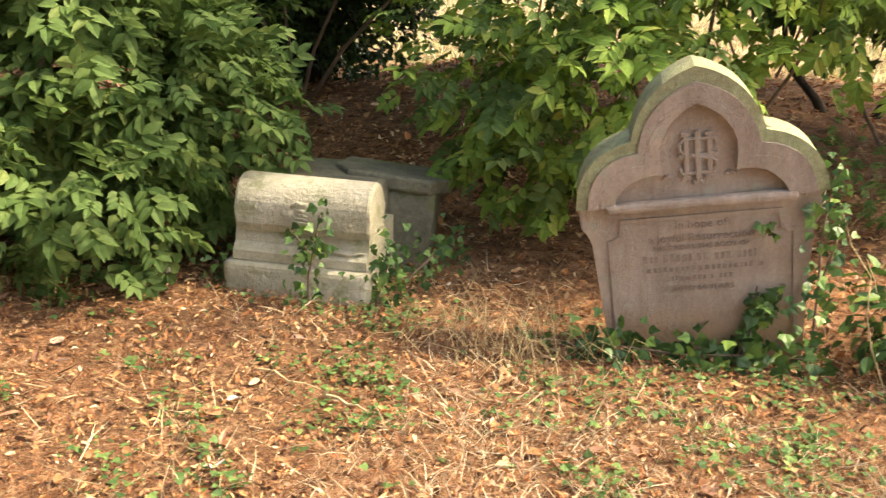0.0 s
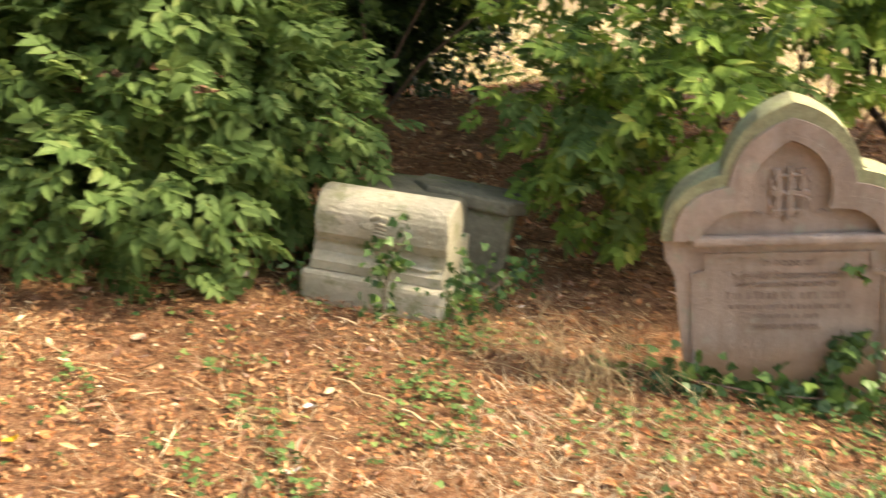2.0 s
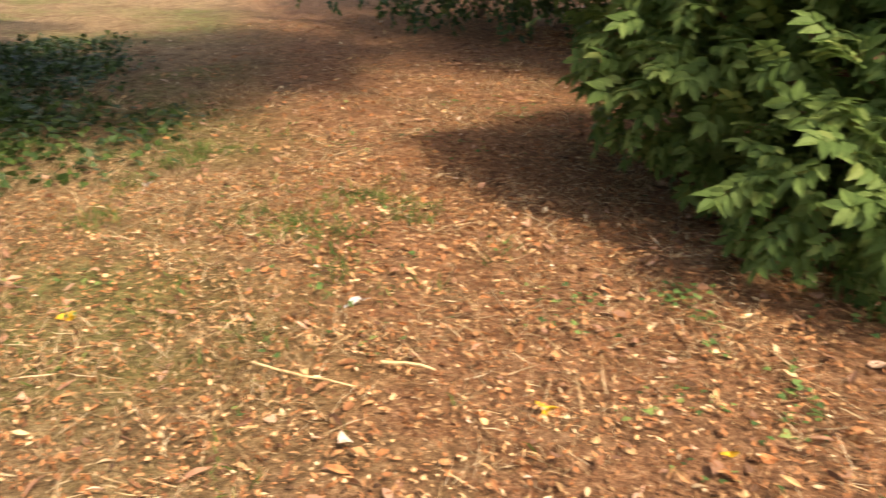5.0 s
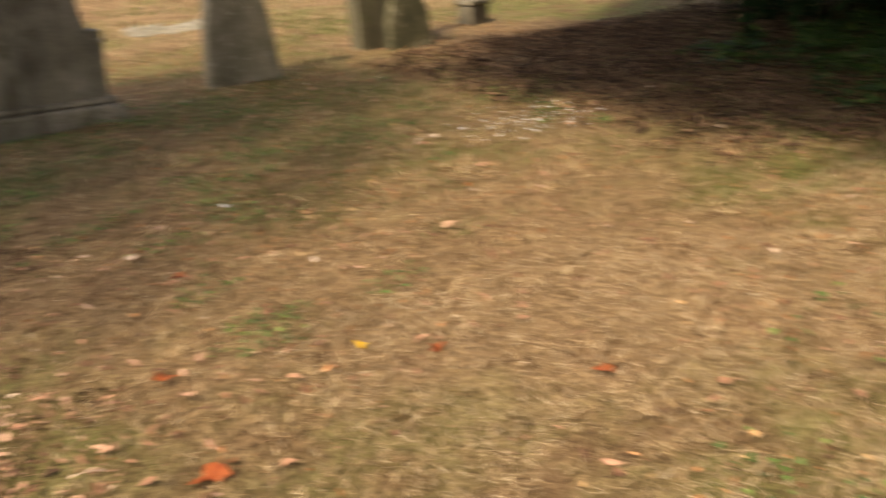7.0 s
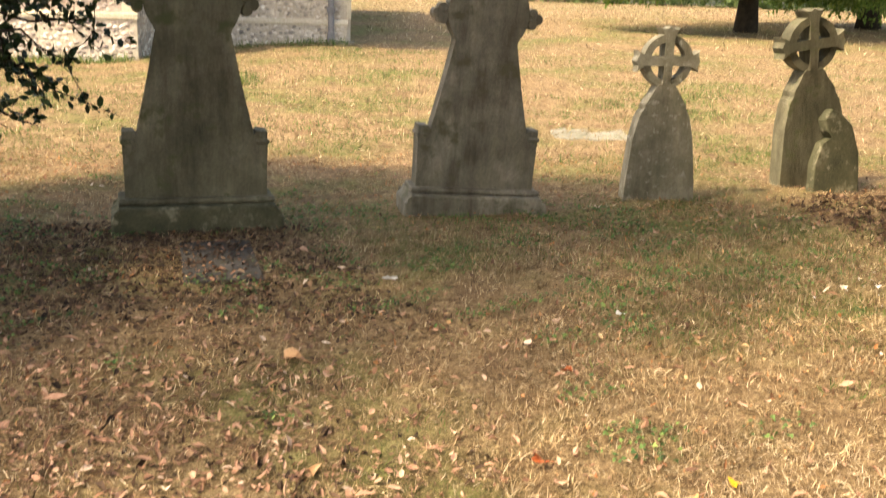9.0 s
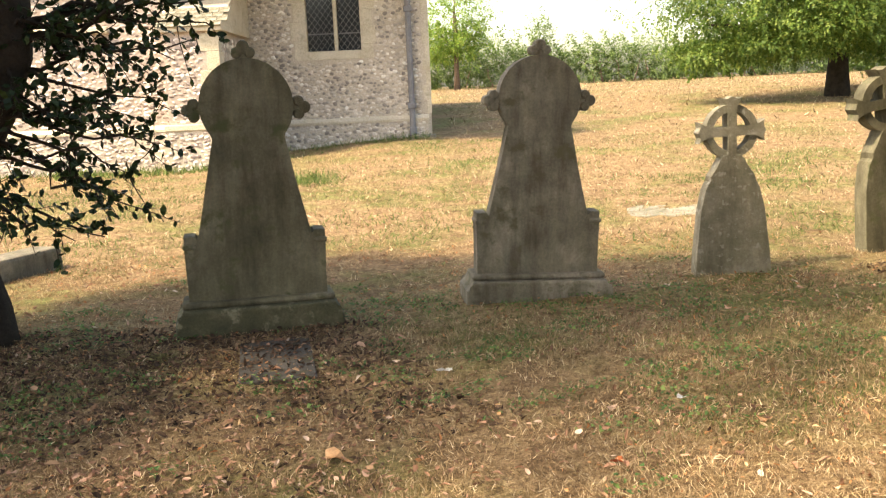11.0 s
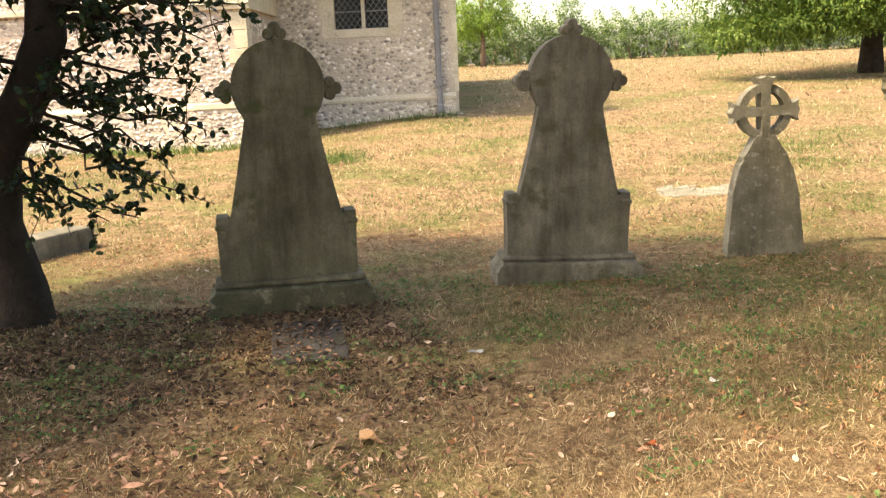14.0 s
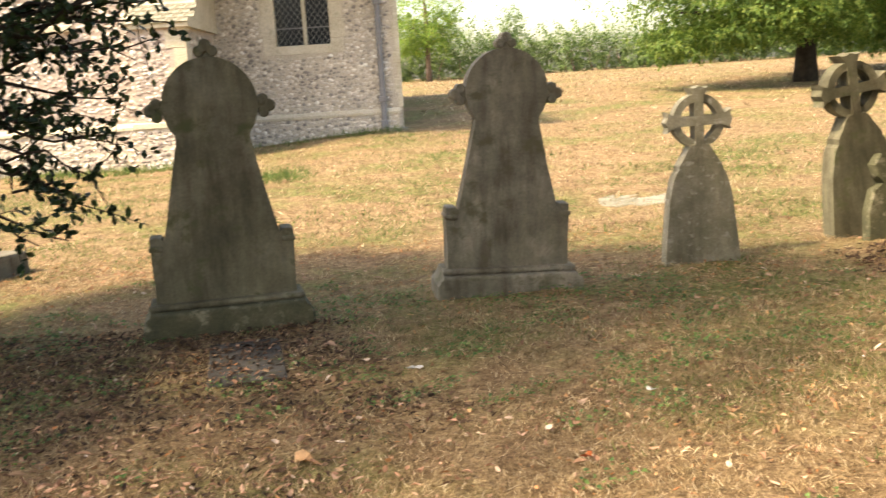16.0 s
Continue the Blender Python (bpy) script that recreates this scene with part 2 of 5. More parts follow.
def flint_material(name, stops):
    m, nodes, links, bsdf = nodes_of(name)
    geo = nodes.new("ShaderNodeNewGeometry")
    co = nodes.new("ShaderNodeTexCoord").outputs["Object"]
    col = ramp_node(nodes, links, geo.outputs["Random Per Island"], stops).outputs[0]
    n = noise_node(nodes, links, co, 25.0)
    grain = ramp_node(nodes, links, n.outputs[0], [(0.3, (0.7, 0.7, 0.7)), (0.7, (1.2, 1.2, 1.2))]).outputs[0]
    links.new(mix_node(nodes, links, 0.8, col, grain, "MULTIPLY"), bsdf.inputs["Base Color"])
    bsdf.inputs["Roughness"].default_value = 0.5
    return m


FLINT = flint_material("knapped_flint", [(0.0, (0.19, 0.165, 0.14)), (0.3, (0.35, 0.305, 0.255)), (0.65, (0.52, 0.46, 0.38)), (0.9, (0.66, 0.60, 0.51)), (1.0, (0.80, 0.77, 0.70))])
# Flint copy for the sunlit faces, toned for the light on them.
SUNLIT_FLINT = flint_material("sunlit_wall_flint", [(0.0, (0.17, 0.13, 0.11)), (0.3, (0.31, 0.25, 0.215)), (0.65, (0.46, 0.39, 0.335)), (1.0, (0.68, 0.62, 0.55))])


def glass_material():
    m, nodes, links, bsdf = nodes_of("old_window_glass")
    bsdf.inputs["Base Color"].default_value = (0.02, 0.022, 0.025, 1)
    bsdf.inputs["Roughness"].default_value = 0.12
    bsdf.inputs["Specular IOR Level"].default_value = 0.6
    return m


GLASS = glass_material()


def ground_material():
    """Dry turf with green and bare patches; under the bushes a bed of rusty leaf litter."""
    m, nodes, links, bsdf = nodes_of("turf_and_litter")
    co = nodes.new("ShaderNodeTexCoord").outputs["Object"]
    patch = noise_node(nodes, links, co, 0.55, 6.0, 0.6)
    mid = noise_node(nodes, links, co, 3.2, 6.0, 0.65)
    fine = noise_node(nodes, links, co, 38.0, 8.0, 0.75)
    dry = ramp_node(nodes, links, fine.outputs[0], [(0.3, (0.10, 0.066, 0.040)), (0.5, (0.29, 0.205, 0.118)), (0.72, (0.54, 0.42, 0.25))]).outputs[0]
    green = ramp_node(nodes, links, fine.outputs[0], [(0.3, (0.06, 0.08, 0.025)), (0.7, (0.24, 0.26, 0.09))]).outputs[0]
    soil = ramp_node(nodes, links, fine.outputs[0], [(0.3, (0.08, 0.05, 0.03)), (0.7, (0.30, 0.20, 0.115))]).outputs[0]
    litter = ramp_node(nodes, links, fine.outputs[0], [(0.28, (0.07, 0.04, 0.025)), (0.45, (0.24, 0.125, 0.07)), (0.58, (0.37, 0.21, 0.12)), (0.72, (0.60, 0.43, 0.28))]).outputs[0]
    gm = ramp_node(nodes, links, patch.outputs[0], [(0.46, (0, 0, 0)), (0.60, (0.8, 0.8, 0.8))]).outputs[0]
    sm = ramp_node(nodes, links, mid.outputs[0], [(0.46, (0, 0, 0)), (0.62, (0.85, 0.85, 0.85))]).outputs[0]
    hand = noise_node(nodes, links, co, 11.0, 6.0, 0.7)
    shade = ramp_node(nodes, links, hand.outputs[0], [(0.32, (0.45, 0.40, 0.36)), (0.62, (1.2, 1.2, 1.2))]).outputs[0]
    tiny = noise_node(nodes, links, co, 170.0, 4.0, 0.7)
    crumbs = ramp_node(nodes, links, tiny.outputs[0], [(0.34, (0.35, 0.32, 0.30)), (0.5, (0.95, 0.93, 0.9)), (0.66, (1.5, 1.5, 1.48))]).outputs[0]
    turf = mix_node(nodes, links, gm, dry, green)
    turf = mix_node(nodes, links, sm, turf, soil)
    sep = nodes.new("ShaderNodeSeparateXYZ")
    links.new(co, sep.inputs[0])
    # the litter bed lies to the south, where y + 0.15 x falls below a wavering line
    k = nodes.new("ShaderNodeMath")
    k.operation = "MULTIPLY_ADD"
    k.inputs[1].default_value = 0.15
    links.new(sep.outputs[0], k.inputs[0])
    links.new(sep.outputs[1], k.inputs[2])
    w = nodes.new("ShaderNodeMath")
    w.operation = "MULTIPLY_ADD"
    w.inputs[1].default_value = 1.8
    links.new(mid.outputs[0], w.inputs[0])
    links.new(k.outputs[0], w.inputs[2])
    rng_map = nodes.new("ShaderNodeMapRange")
    rng_map.inputs[1].default_value, rng_map.inputs[2].default_value = 1.2, 0.2
    links.new(w.outputs[0], rng_map.inputs[0])
    far = nodes.new("ShaderNodeMapRange")
    far.inputs[1].default_value, far.inputs[2].default_value = -8.4, -7.4
    links.new(w.outputs[0], far.inputs[0])
    both = nodes.new("ShaderNodeMath")
    both.operation = "MULTIPLY"
    links.new(rng_map.outputs[0], both.inputs[0])
    links.new(far.outputs[0], both.inputs[1])
    dark_soil = ramp_node(nodes, links, mid.outputs[0], [(0.50, (0, 0, 0)), (0.66, (0.7, 0.7, 0.7))]).outputs[0]
    litter = mix_node(nodes, links, dark_soil, litter, soil)
    col = mix_node(nodes, links, both.outputs[0], turf, litter)
    col = mix_node(nodes, links, 0.85, col, shade, "MULTIPLY")
    col = mix_node(nodes, links, 0.8, col, crumbs, "MULTIPLY")
    links.new(col, bsdf.inputs["Base Color"])
    bsdf.inputs["Roughness"].default_value = 0.95
    bsdf.inputs["Specular IOR Level"].default_value = 0.1
    b = nodes.new("ShaderNodeBump")
    b.inputs["Strength"].default_value, b.inputs["Distance"].default_value = 0.9, 0.03
    links.new(fine.outputs[0], b.inputs["Height"])
    links.new(b.outputs[0], bsdf.inputs["Normal"])
    return m


GROUND = ground_material()


# ---- mesh helpers ----
def part(name, bm, material, parent=None, label="", smooth=False):
    """Links a bmesh (or a mesh) as one object under a thing."""
    if isinstance(bm, bmesh.types.BMesh):
        me = bpy.data.meshes.new(name)
        bmesh.ops.recalc_face_normals(bm, faces=bm.faces)
        bm.to_mesh(me)
        bm.free()
    else:
        me = bm
    if not me.materials:
        me.materials.append(material)
    if smooth:
        me.polygons.foreach_set("use_smooth", [True] * len(me.polygons))
    ob = new(name, me)
    if parent is not None:
        ob.parent = parent
    if label:
        ob["label"] = label
    return ob


def thing(name, m, label, category, group="", kind=""):
    e = new(name)
    e.empty_display_size = 0.1
    e.matrix_world = m
    return tagged(e, label, category, group, kind)


def box(x0, x1, y0, y1, z0, z1, bevel=0.0, bm=None, segments=2):
    own = bmesh.new()
    bmesh.ops.create_cube(own, size=1.0)
    for v in own.verts:
        v.co = Vector(((x0, x1)[v.co.x > 0], (y0, y1)[v.co.y > 0], (z0, z1)[v.co.z > 0]))
    if bevel:
        bmesh.ops.bevel(own, geom=own.edges[:], offset=bevel, segments=segments, profile=0.5, affect="EDGES")
    return merged(bm, own)


def merged(bm, own):
    if bm is None:
        return own
    me = bpy.data.meshes.new("t")
    own.to_mesh(me)
    own.free()
    bm.from_mesh(me)
    bpy.data.meshes.remove(me)
    return bm


def slab(outline, y0, y1, bevel=0.0, bm=None):
    """Extrudes an outline in x, z from y0 to y1, its rims bevelled."""
    own = bmesh.new()
    a = [own.verts.new((x, y0, z)) for x, z in outline]
    b = [own.verts.new((x, y1, z)) for x, z in outline]
    f1, f2 = own.faces.new(a), own.faces.new(b[::-1])
    for i in range(len(a)):
        j = (i + 1) % len(a)
        own.faces.new((a[i], b[i], b[j], a[j]))
    if bevel:
        bmesh.ops.bevel(own, geom=list({*f1.edges, *f2.edges}), offset=bevel, segments=2, profile=0.5, affect="EDGES")
    return merged(bm, own)


def band(outer, inner, y0, y1, bm=None, closed=False):
    """A raised strip between two rows of points in x, z."""
    own = bmesh.new()
    rows = [[own.verts.new((x, y, z)) for x, z in pts] for pts, y in ((outer, y1), (outer, y0), (inner, y0), (inner, y1))]
    n = len(outer)
    for i in range(n if closed else n - 1):
        j = (i + 1) % n
        for r, s in ((0, 1), (1, 2), (2, 3), (3, 0)):
            own.faces.new((rows[r][i], rows[s][i], rows[s][j], rows[r][j]))
    if not closed:
        for i in (0, n - 1):
            own.faces.new([rows[r][i] for r in range(4)])
    return merged(bm, own)


def arc(p, q, sag, n=8):
    """Points from p to q on an arc that bulges to the left of the way by sag."""
    p, q = Vector(p), Vector(q)
    d = q - p
    side = Vector((-d.y, d.x)).normalized()
    return [tuple(p + d * t + side * sag * 4 * t * (1 - t)) for t in (i / n for i in range(n + 1))]


def tube(points, radii, sides=7, bm=None):
    """A tapered limb along points."""
    own = bmesh.new()
    rings = []
    for k, p in enumerate(points):
        p = Vector(p)
        d = (Vector(points[min(k + 1, len(points) - 1)]) - Vector(points[max(k - 1, 0)])).normalized()
        u = d.orthogonal().normalized() if k == 0 else (rings_u - d * rings_u.dot(d)).normalized()
        rings_u = u
        w = d.cross(u)
        rings.append([own.verts.new(p + (u * math.cos(a) + w * math.sin(a)) * radii[k]) for a in (2 * math.pi * i / sides for i in range(sides))])
    for r, s in zip(rings, rings[1:]):
        for i in range(sides):
            j = (i + 1) % sides
            own.faces.new((r[i], r[j], s[j], s[i]))
    own.faces.new(rings[-1])
    own.faces.new(rings[0][::-1])
    return merged(bm, own)


def crooked(a, b, n, wobble, r):
    """A wavering line from a to b."""
    a, b = Vector(a), Vector(b)
    out = []
    for i in range(n + 1):
        t = i / n
        out.append(a.lerp(b, t) + Vector(r.normal(0, wobble, 3)) * (math.sin(math.pi * t) if n > 1 else 0))
    return out


def roughened(bm, amount, scale, seed=0):
    for v in bm.verts:
        v.co += noise.noise_vector(v.co * scale + Vector((seed, seed * 2.3, 0))) * amount
    return bm


# ---- scattered stuff ----
def frames_from(direction, up):
    """Turns (n, 3, 3) whose columns are: along, across, above."""
    x = direction / np.linalg.norm(direction, axis=1, keepdims=True)
    z = up - x * (up * x).sum(1, keepdims=True)
    z /= np.linalg.norm(z, axis=1, keepdims=True) + 1e-9
    y = np.cross(z, x)
    return np.stack([x, y, z], 2)


def scattered(name, verts, faces, turns, sizes, places):
    """One mesh of many copies of a small template."""
    verts, faces = np.array(verts, float), np.array(faces, int)
    n, k = len(places), len(verts)
    co = np.einsum("nij,kj->nki", turns * np.reshape(sizes, (-1, 1, 1)), verts) + np.reshape(places, (-1, 1, 3))
    fa = faces[None] + (np.arange(n) * k)[:, None, None]
    me = bpy.data.meshes.new(name)
    me.from_pydata(co.reshape(-1, 3), [], fa.reshape(-1, faces.shape[1]))
    return me


def joined(name, meshes):
    bm = bmesh.new()
    for me in meshes:
        bm.from_mesh(me)
        bpy.data.meshes.remove(me)
    out = bpy.data.meshes.new(name)
    bm.to_mesh(out)
    bm.free()
    return out


def leaflet(length, width, at=(0, 0, 0), turn=0.0, droop=0.12, fold=0.18):
    """A pointed leaflet, folded along its rib: eight points, eight triangles."""
    v = [(0, 0, 0), (0.3, 0.5, 0), (0.68, 0.40, 0), (1, 0, 0), (0.68, -0.40, 0), (0.3, -0.5, 0), (0.33, 0, 0), (0.68, 0, 0)]
    c, s = math.cos(turn), math.sin(turn)
    out = []
    for x, y, z in v:
        z = -droop * x * x * length + abs(y) * fold * width * 2
        x, y = x * length, y * width
        out.append((at[0] + c * x - s * y, at[1] + s * x + c * y, at[2] + z))
    return out


LEAFLET_FACES = [(0, 6, 1), (1, 6, 2), (6, 7, 2), (2, 7, 3), (0, 5, 6), (5, 4, 6), (6, 4, 7), (4, 3, 7)]


def compound_leaf(pairs=2):
    """A pinnate leaf: pairs of leaflets along a stalk, and one at its end. Length about 1."""
    v, f = [], []
    spots = [((0.62, 0, -0.05), 0.0, 0.46, 0.22)]
    for k in range(pairs):
        x = 0.62 - 0.20 * k
        for side in (1, -1):
            spots.append(((x, 0.01 * side, -0.02), side * 1.05, 0.42 - 0.03 * k, 0.205))
    for at, turn, ln, wd in spots:
        f += [tuple(i + len(v) for i in t) for t in LEAFLET_FACES]
        v += leaflet(ln, wd, at, turn, 0.25)
    return v, f


COMPOUND = compound_leaf(3)
SINGLE = (leaflet(1.0, 0.55), LEAFLET_FACES)
CLUMP_V, CLUMP_F = [], []
for _k in range(5):
    CLUMP_F += [tuple(i + len(CLUMP_V) for i in t) for t in [(0, 1, 3), (1, 2, 3)]]
    _a = 2 * math.pi * _k / 5
    _at = (0.35 * math.cos(_a * 2.3), 0.35 * math.sin(_a * 1.7), 0.3 * math.sin(_a * 3.1))
    CLUMP_V += [tuple(_at[i] + p[i] for i in range(3)) for p in ((0, 0, 0), (0.3 * math.cos(_a) - 0.16 * math.sin(_a), 0.3 * math.sin(_a) + 0.16 * math.cos(_a), 0.05), (0.62 * math.cos(_a), 0.62 * math.sin(_a), -0.12), (0.3 * math.cos(_a) + 0.16 * math.sin(_a), 0.3 * math.sin(_a) - 0.16 * math.cos(_a), 0.05))]
CLUMP = (CLUMP_V, CLUMP_F)


def in_lobes(lobes, n, r, inner=0.72, lump=0.16):
    """n places near the skins of the lobes (centre, radii), outside the other lobes' cores, and the ways out."""
    weights = np.array([np.prod(l[1]) ** (2 / 3) for l in lobes])
    pick = r.choice(len(lobes), n, p=weights / weights.sum())
    c, s = np.array([l[0] for l in lobes])[pick], np.array([l[1] for l in lobes])[pick]
    d = r.normal(size=(n, 3))
    d /= np.linalg.norm(d, axis=1, keepdims=True)
    wave = 1 + lump * np.sin(d[:, 0] * 5 + pick) * np.cos(d[:, 1] * 6 + 2 * pick) + lump * np.sin(d[:, 2] * 9 + d[:, 0] * 7)
    rad = (inner + (1.06 - inner) * r.random(n) ** 0.6) * wave
    return c + d * s * rad[:, None], d / s * s.mean(1, keepdims=True)


def leafy(name, template, lobes, n, size, r, inner=0.72, lump=0.16, droop=0.35, keep=None):
    p, out = in_lobes(lobes, n, r, inner, lump)
    ok = p[:, 2] > ground_z(p[:, 0], p[:, 1]) + 0.03
    if keep is not None:
        ok &= keep(p)
    p, out = p[ok], out[ok]
    m = len(p)
    way = out + r.normal(0, 0.55, (m, 3)) + (0, 0, -droop)
    up = np.tile((0, 0, 1.0), (m, 1)) + 0.6 * out + r.normal(0, 0.4, (m, 3))
    return scattered(name, *template, frames_from(way, up), size * r.uniform(0.65, 1.2, m), p)


def smooth(a, b, x):
    t = np.clip((np.asarray(x, float) - a) / (b - a), 0, 1)
    return t * t * (3 - 2 * t)


def ground_z(x, y):
    """The lie of the land: level round the graves, rising gently to the far hedge and in a low bank under the southern shrubs."""
    x, y = np.asarray(x, float), np.asarray(y, float)
    rise = 0.036 * np.clip(y - 10, 0, 20) + 0.020 * np.clip(y - 30, 0, 40)
    rise = rise * (0.12 + 0.88 * smooth(-5.5, 0.5, x))
    bumps = 0.012 * np.sin(x * 2.1 + 1.3 * np.sin(y * 1.7)) * np.cos(y * 1.9 + 0.7)
    rise = rise + 0.30 * smooth(-4.2, -6.9, y) * smooth(4.5, 2.2, x)
    return rise + bumps * smooth(40, 15, np.hypot(x, y))


# ---- ground ----
def axis(lo, hi, step, reach):
    mid = list(np.arange(lo, hi + 1e-6, step))
    s, a, b = step, lo, hi
    while b < reach:
        s *= 1.22
        b += s
        mid.append(b)
    s = step
    while a > -reach:
        s *= 1.22
        a -= s
        mid.insert(0, a)
    return np.array(mid)


gx, gy = axis(-6, 9, 0.12, 1800), axis(-10, 14, 0.12, 1800)
X, Y = np.meshgrid(gx, gy)
Z = ground_z(X, Y) + 0.008 * rng.normal(size=X.shape) * (np.hypot(X, Y) < 20)
idx = np.arange(X.size).reshape(X.shape)
quads = np.stack([idx[:-1, :-1], idx[:-1, 1:], idx[1:, 1:], idx[1:, :-1]], -1).reshape(-1, 4)
gme = bpy.data.meshes.new("ground")
gme.from_pydata(np.stack([X, Y, Z], -1).reshape(-1, 3), [], quads)
tagged(part("ground", gme, GROUND, smooth=True), "dry churchyard turf with bare soil and rusty leaf litter", "ground", kind="structure")


def strewn(n, x0, x1, y0, y1, r, keep=None):
    p = np.stack([r.uniform(x0, x1, n), r.uniform(y0, y1, n)], 1)
    if keep is not None:
        p = p[keep(p[:, 0], p[:, 1])]
    return np.column_stack([p, ground_z(p[:, 0], p[:, 1])])


def wave(x, y, s, k=0.0):
    return np.sin(x * s + 1.7 * np.sin(y * s * 0.8 + k)) * np.cos(y * s * 1.1 + 1.3 * np.sin(x * s * 0.7 + 2 * k))


# ---- headstone ----
def headstone():
    th = thing("headstone", pose(-0.26, -3.172, 0, 7.5, -9.9, 195.8), "brown sandstone gothic headstone leaning among ivy, carved monogram", "headstone")
    low = [(0.315, -0.14), (0.345, 0.465), (0.352, 0.485), (0.385, 0.52), (0.39, 0.60)]

    def top(k, pointed=1.034):
        """The trefoil head from right to left; k draws it in from the rim."""
        right = arc((0.39 - k, 0.60), (0.203 - k * 0.45, 0.815 - k), -0.055 + k * 0.1, 7)
        right += arc((0.203 - k * 0.45, 0.815 - k), (0.0, pointed - 1.25 * k), -0.045, 9)[1:]
        return right + [(-x, z) for x, z in right[-2::-1]]

    right_low = low[:-1]
    outline = right_low + [(x, z) for x, z in top(0.0)] + [(-x, z) for x, z in right_low[::-1]]
    outline = [(x, z) for x, z in outline]
    # the outline runs up the right side, so the arcs bulge outward
    part("body", roughened(slab(outline, 0.0, 0.11, 0.008), 0.0025, 9), STAINED_SANDSTONE, th)
    part("rim", band(top(-0.004), top(0.035), -0.026, 0.113), MOSSY, th, "green mossy outer rim")
    part("moulding", band(top(0.034), top(0.078), -0.034, 0.004), SANDSTONE, th)
    inner = [(x, z) for x, z in top(0.076)]
    inner2 = arc((0.272, 0.612), (0.112, 0.700), -0.034, 7) + arc((0.112, 0.700), (0.0, 0.925), -0.052, 9)[1:]
    inner2 = inner2 + [(-x, z) for x, z in inner2[-2::-1]]
    part("arch_moulding", band(inner, inner2, -0.036, 0.004), SANDSTONE, th)
    cap = box(-0.30, 0.30, -0.042, 0.0, 0.578, 0.612, 0.012)
    part("string_course", cap, SANDSTONE, th)
    frame_out = [(0.30, 0.02), (0.30, 0.47), (0.262, 0.485), (0.255, 0.545), (-0.255, 0.545), (-0.262, 0.485), (-0.30, 0.47), (-0.30, 0.02)]
    frame_in = [(0.288, 0.02), (0.288, 0.46), (0.250, 0.475), (0.243, 0.533), (-0.243, 0.533), (-0.250, 0.475), (-0.288, 0.46), (-0.288, 0.02)]
    part("panel_border", band(frame_out, frame_in, -0.008, 0.0), SANDSTONE, th)
    # the interlaced monogram: three uprights, cross strokes and the curve of an S
    bm = box(-0.010, 0.010, -0.020, 0.0, 0.655, 0.86, 0.004)
    for x in (-0.042, 0.042):
        box(x - 0.009, x + 0.009, -0.018, 0.0, 0.675, 0.845, 0.004, bm)
        for z in (0.675, 0.845):
            box(x - 0.017, x + 0.017, -0.016, 0.0, z - 0.008, z + 0.008, 0.003, bm)
    box(-0.07, 0.07, -0.016, 0.0, 0.752, 0.770, 0.004, bm)
    box(-0.018, 0.018, -0.016, 0.0, 0.648, 0.662, 0.003, bm)
    s_line = [Vector((x, -0.012, z)) for x, z in ((0.066, 0.805), (0.060, 0.828), (-0.050, 0.828), (-0.066, 0.808), (-0.062, 0.782), (-0.045, 0.768), (0.045, 0.748), (0.063, 0.735), (0.066, 0.712), (0.050, 0.692), (-0.060, 0.692), (-0.066, 0.715))]
    tube(s_line, [0.0075] * len(s_line), 6, bm)
    bm.transform(Matrix.Translation((0, 0, 0.742)) @ Matrix.Diagonal((0.86, 0.7, 0.84, 1)) @ Matrix.Translation((0, 0, -0.755)))
    part("monogram", bm, SANDSTONE, th)
    for sx in (-1, 1):
        lf = bmesh.new()
        for a in (0.5, 1.57, 2.64):
            tube([Vector((sx * 0.096, -0.002, 0.672)), Vector((sx * 0.096 + 0.017 * math.cos(a), -0.004, 0.672 + 0.017 * math.sin(a)))], [0.005, 0.008], 6, lf)
        part("carved_leaf", lf, SANDSTONE, th)
    # the readable lines of the inscription; names and dates are only worn strokes
    for words, size, z in (("In hope of", 0.040, 0.497), ("a Joyful Resurrection", 0.040, 0.452), ("HERE RESTS THE BODY OF", 0.026, 0.422), ("AGED 64 YEARS", 0.029, 0.268)):
        cu = bpy.data.curves.new("t", "FONT")
        cu.body, cu.size, cu.align_x, cu.extrude = words, size, "CENTER", 0.0015
        tob = bpy.data.objects.new("t", cu)
        tme = bpy.data.meshes.new_from_object(tob)
        bpy.data.objects.remove(tob)
        tme.materials.clear()
        tx = part("inscription", tme, INK, th, "carved words " + words)
        tx.matrix_local = pose(0, -0.0025, z, 90, 0, 0)
    r = np.random.default_rng(5)
    for z, w, h in ((0.378, 0.19, 0.028), (0.342, 0.18, 0.018), (0.308, 0.10, 0.018)):
        bm = bmesh.new()
        x = -w
        while x < w:
            step = r.uniform(0.012, 0.024)
            box(x, x + step * 0.62, -0.0025, 0.0, z, z + h * r.uniform(0.8, 1.0), 0.0, bm)
            x += step + (0.012 if r.random() < 0.15 else 0)
        tagged(part("worn_line", bm, INK, th), kind="stuff")
    return th


headstone()


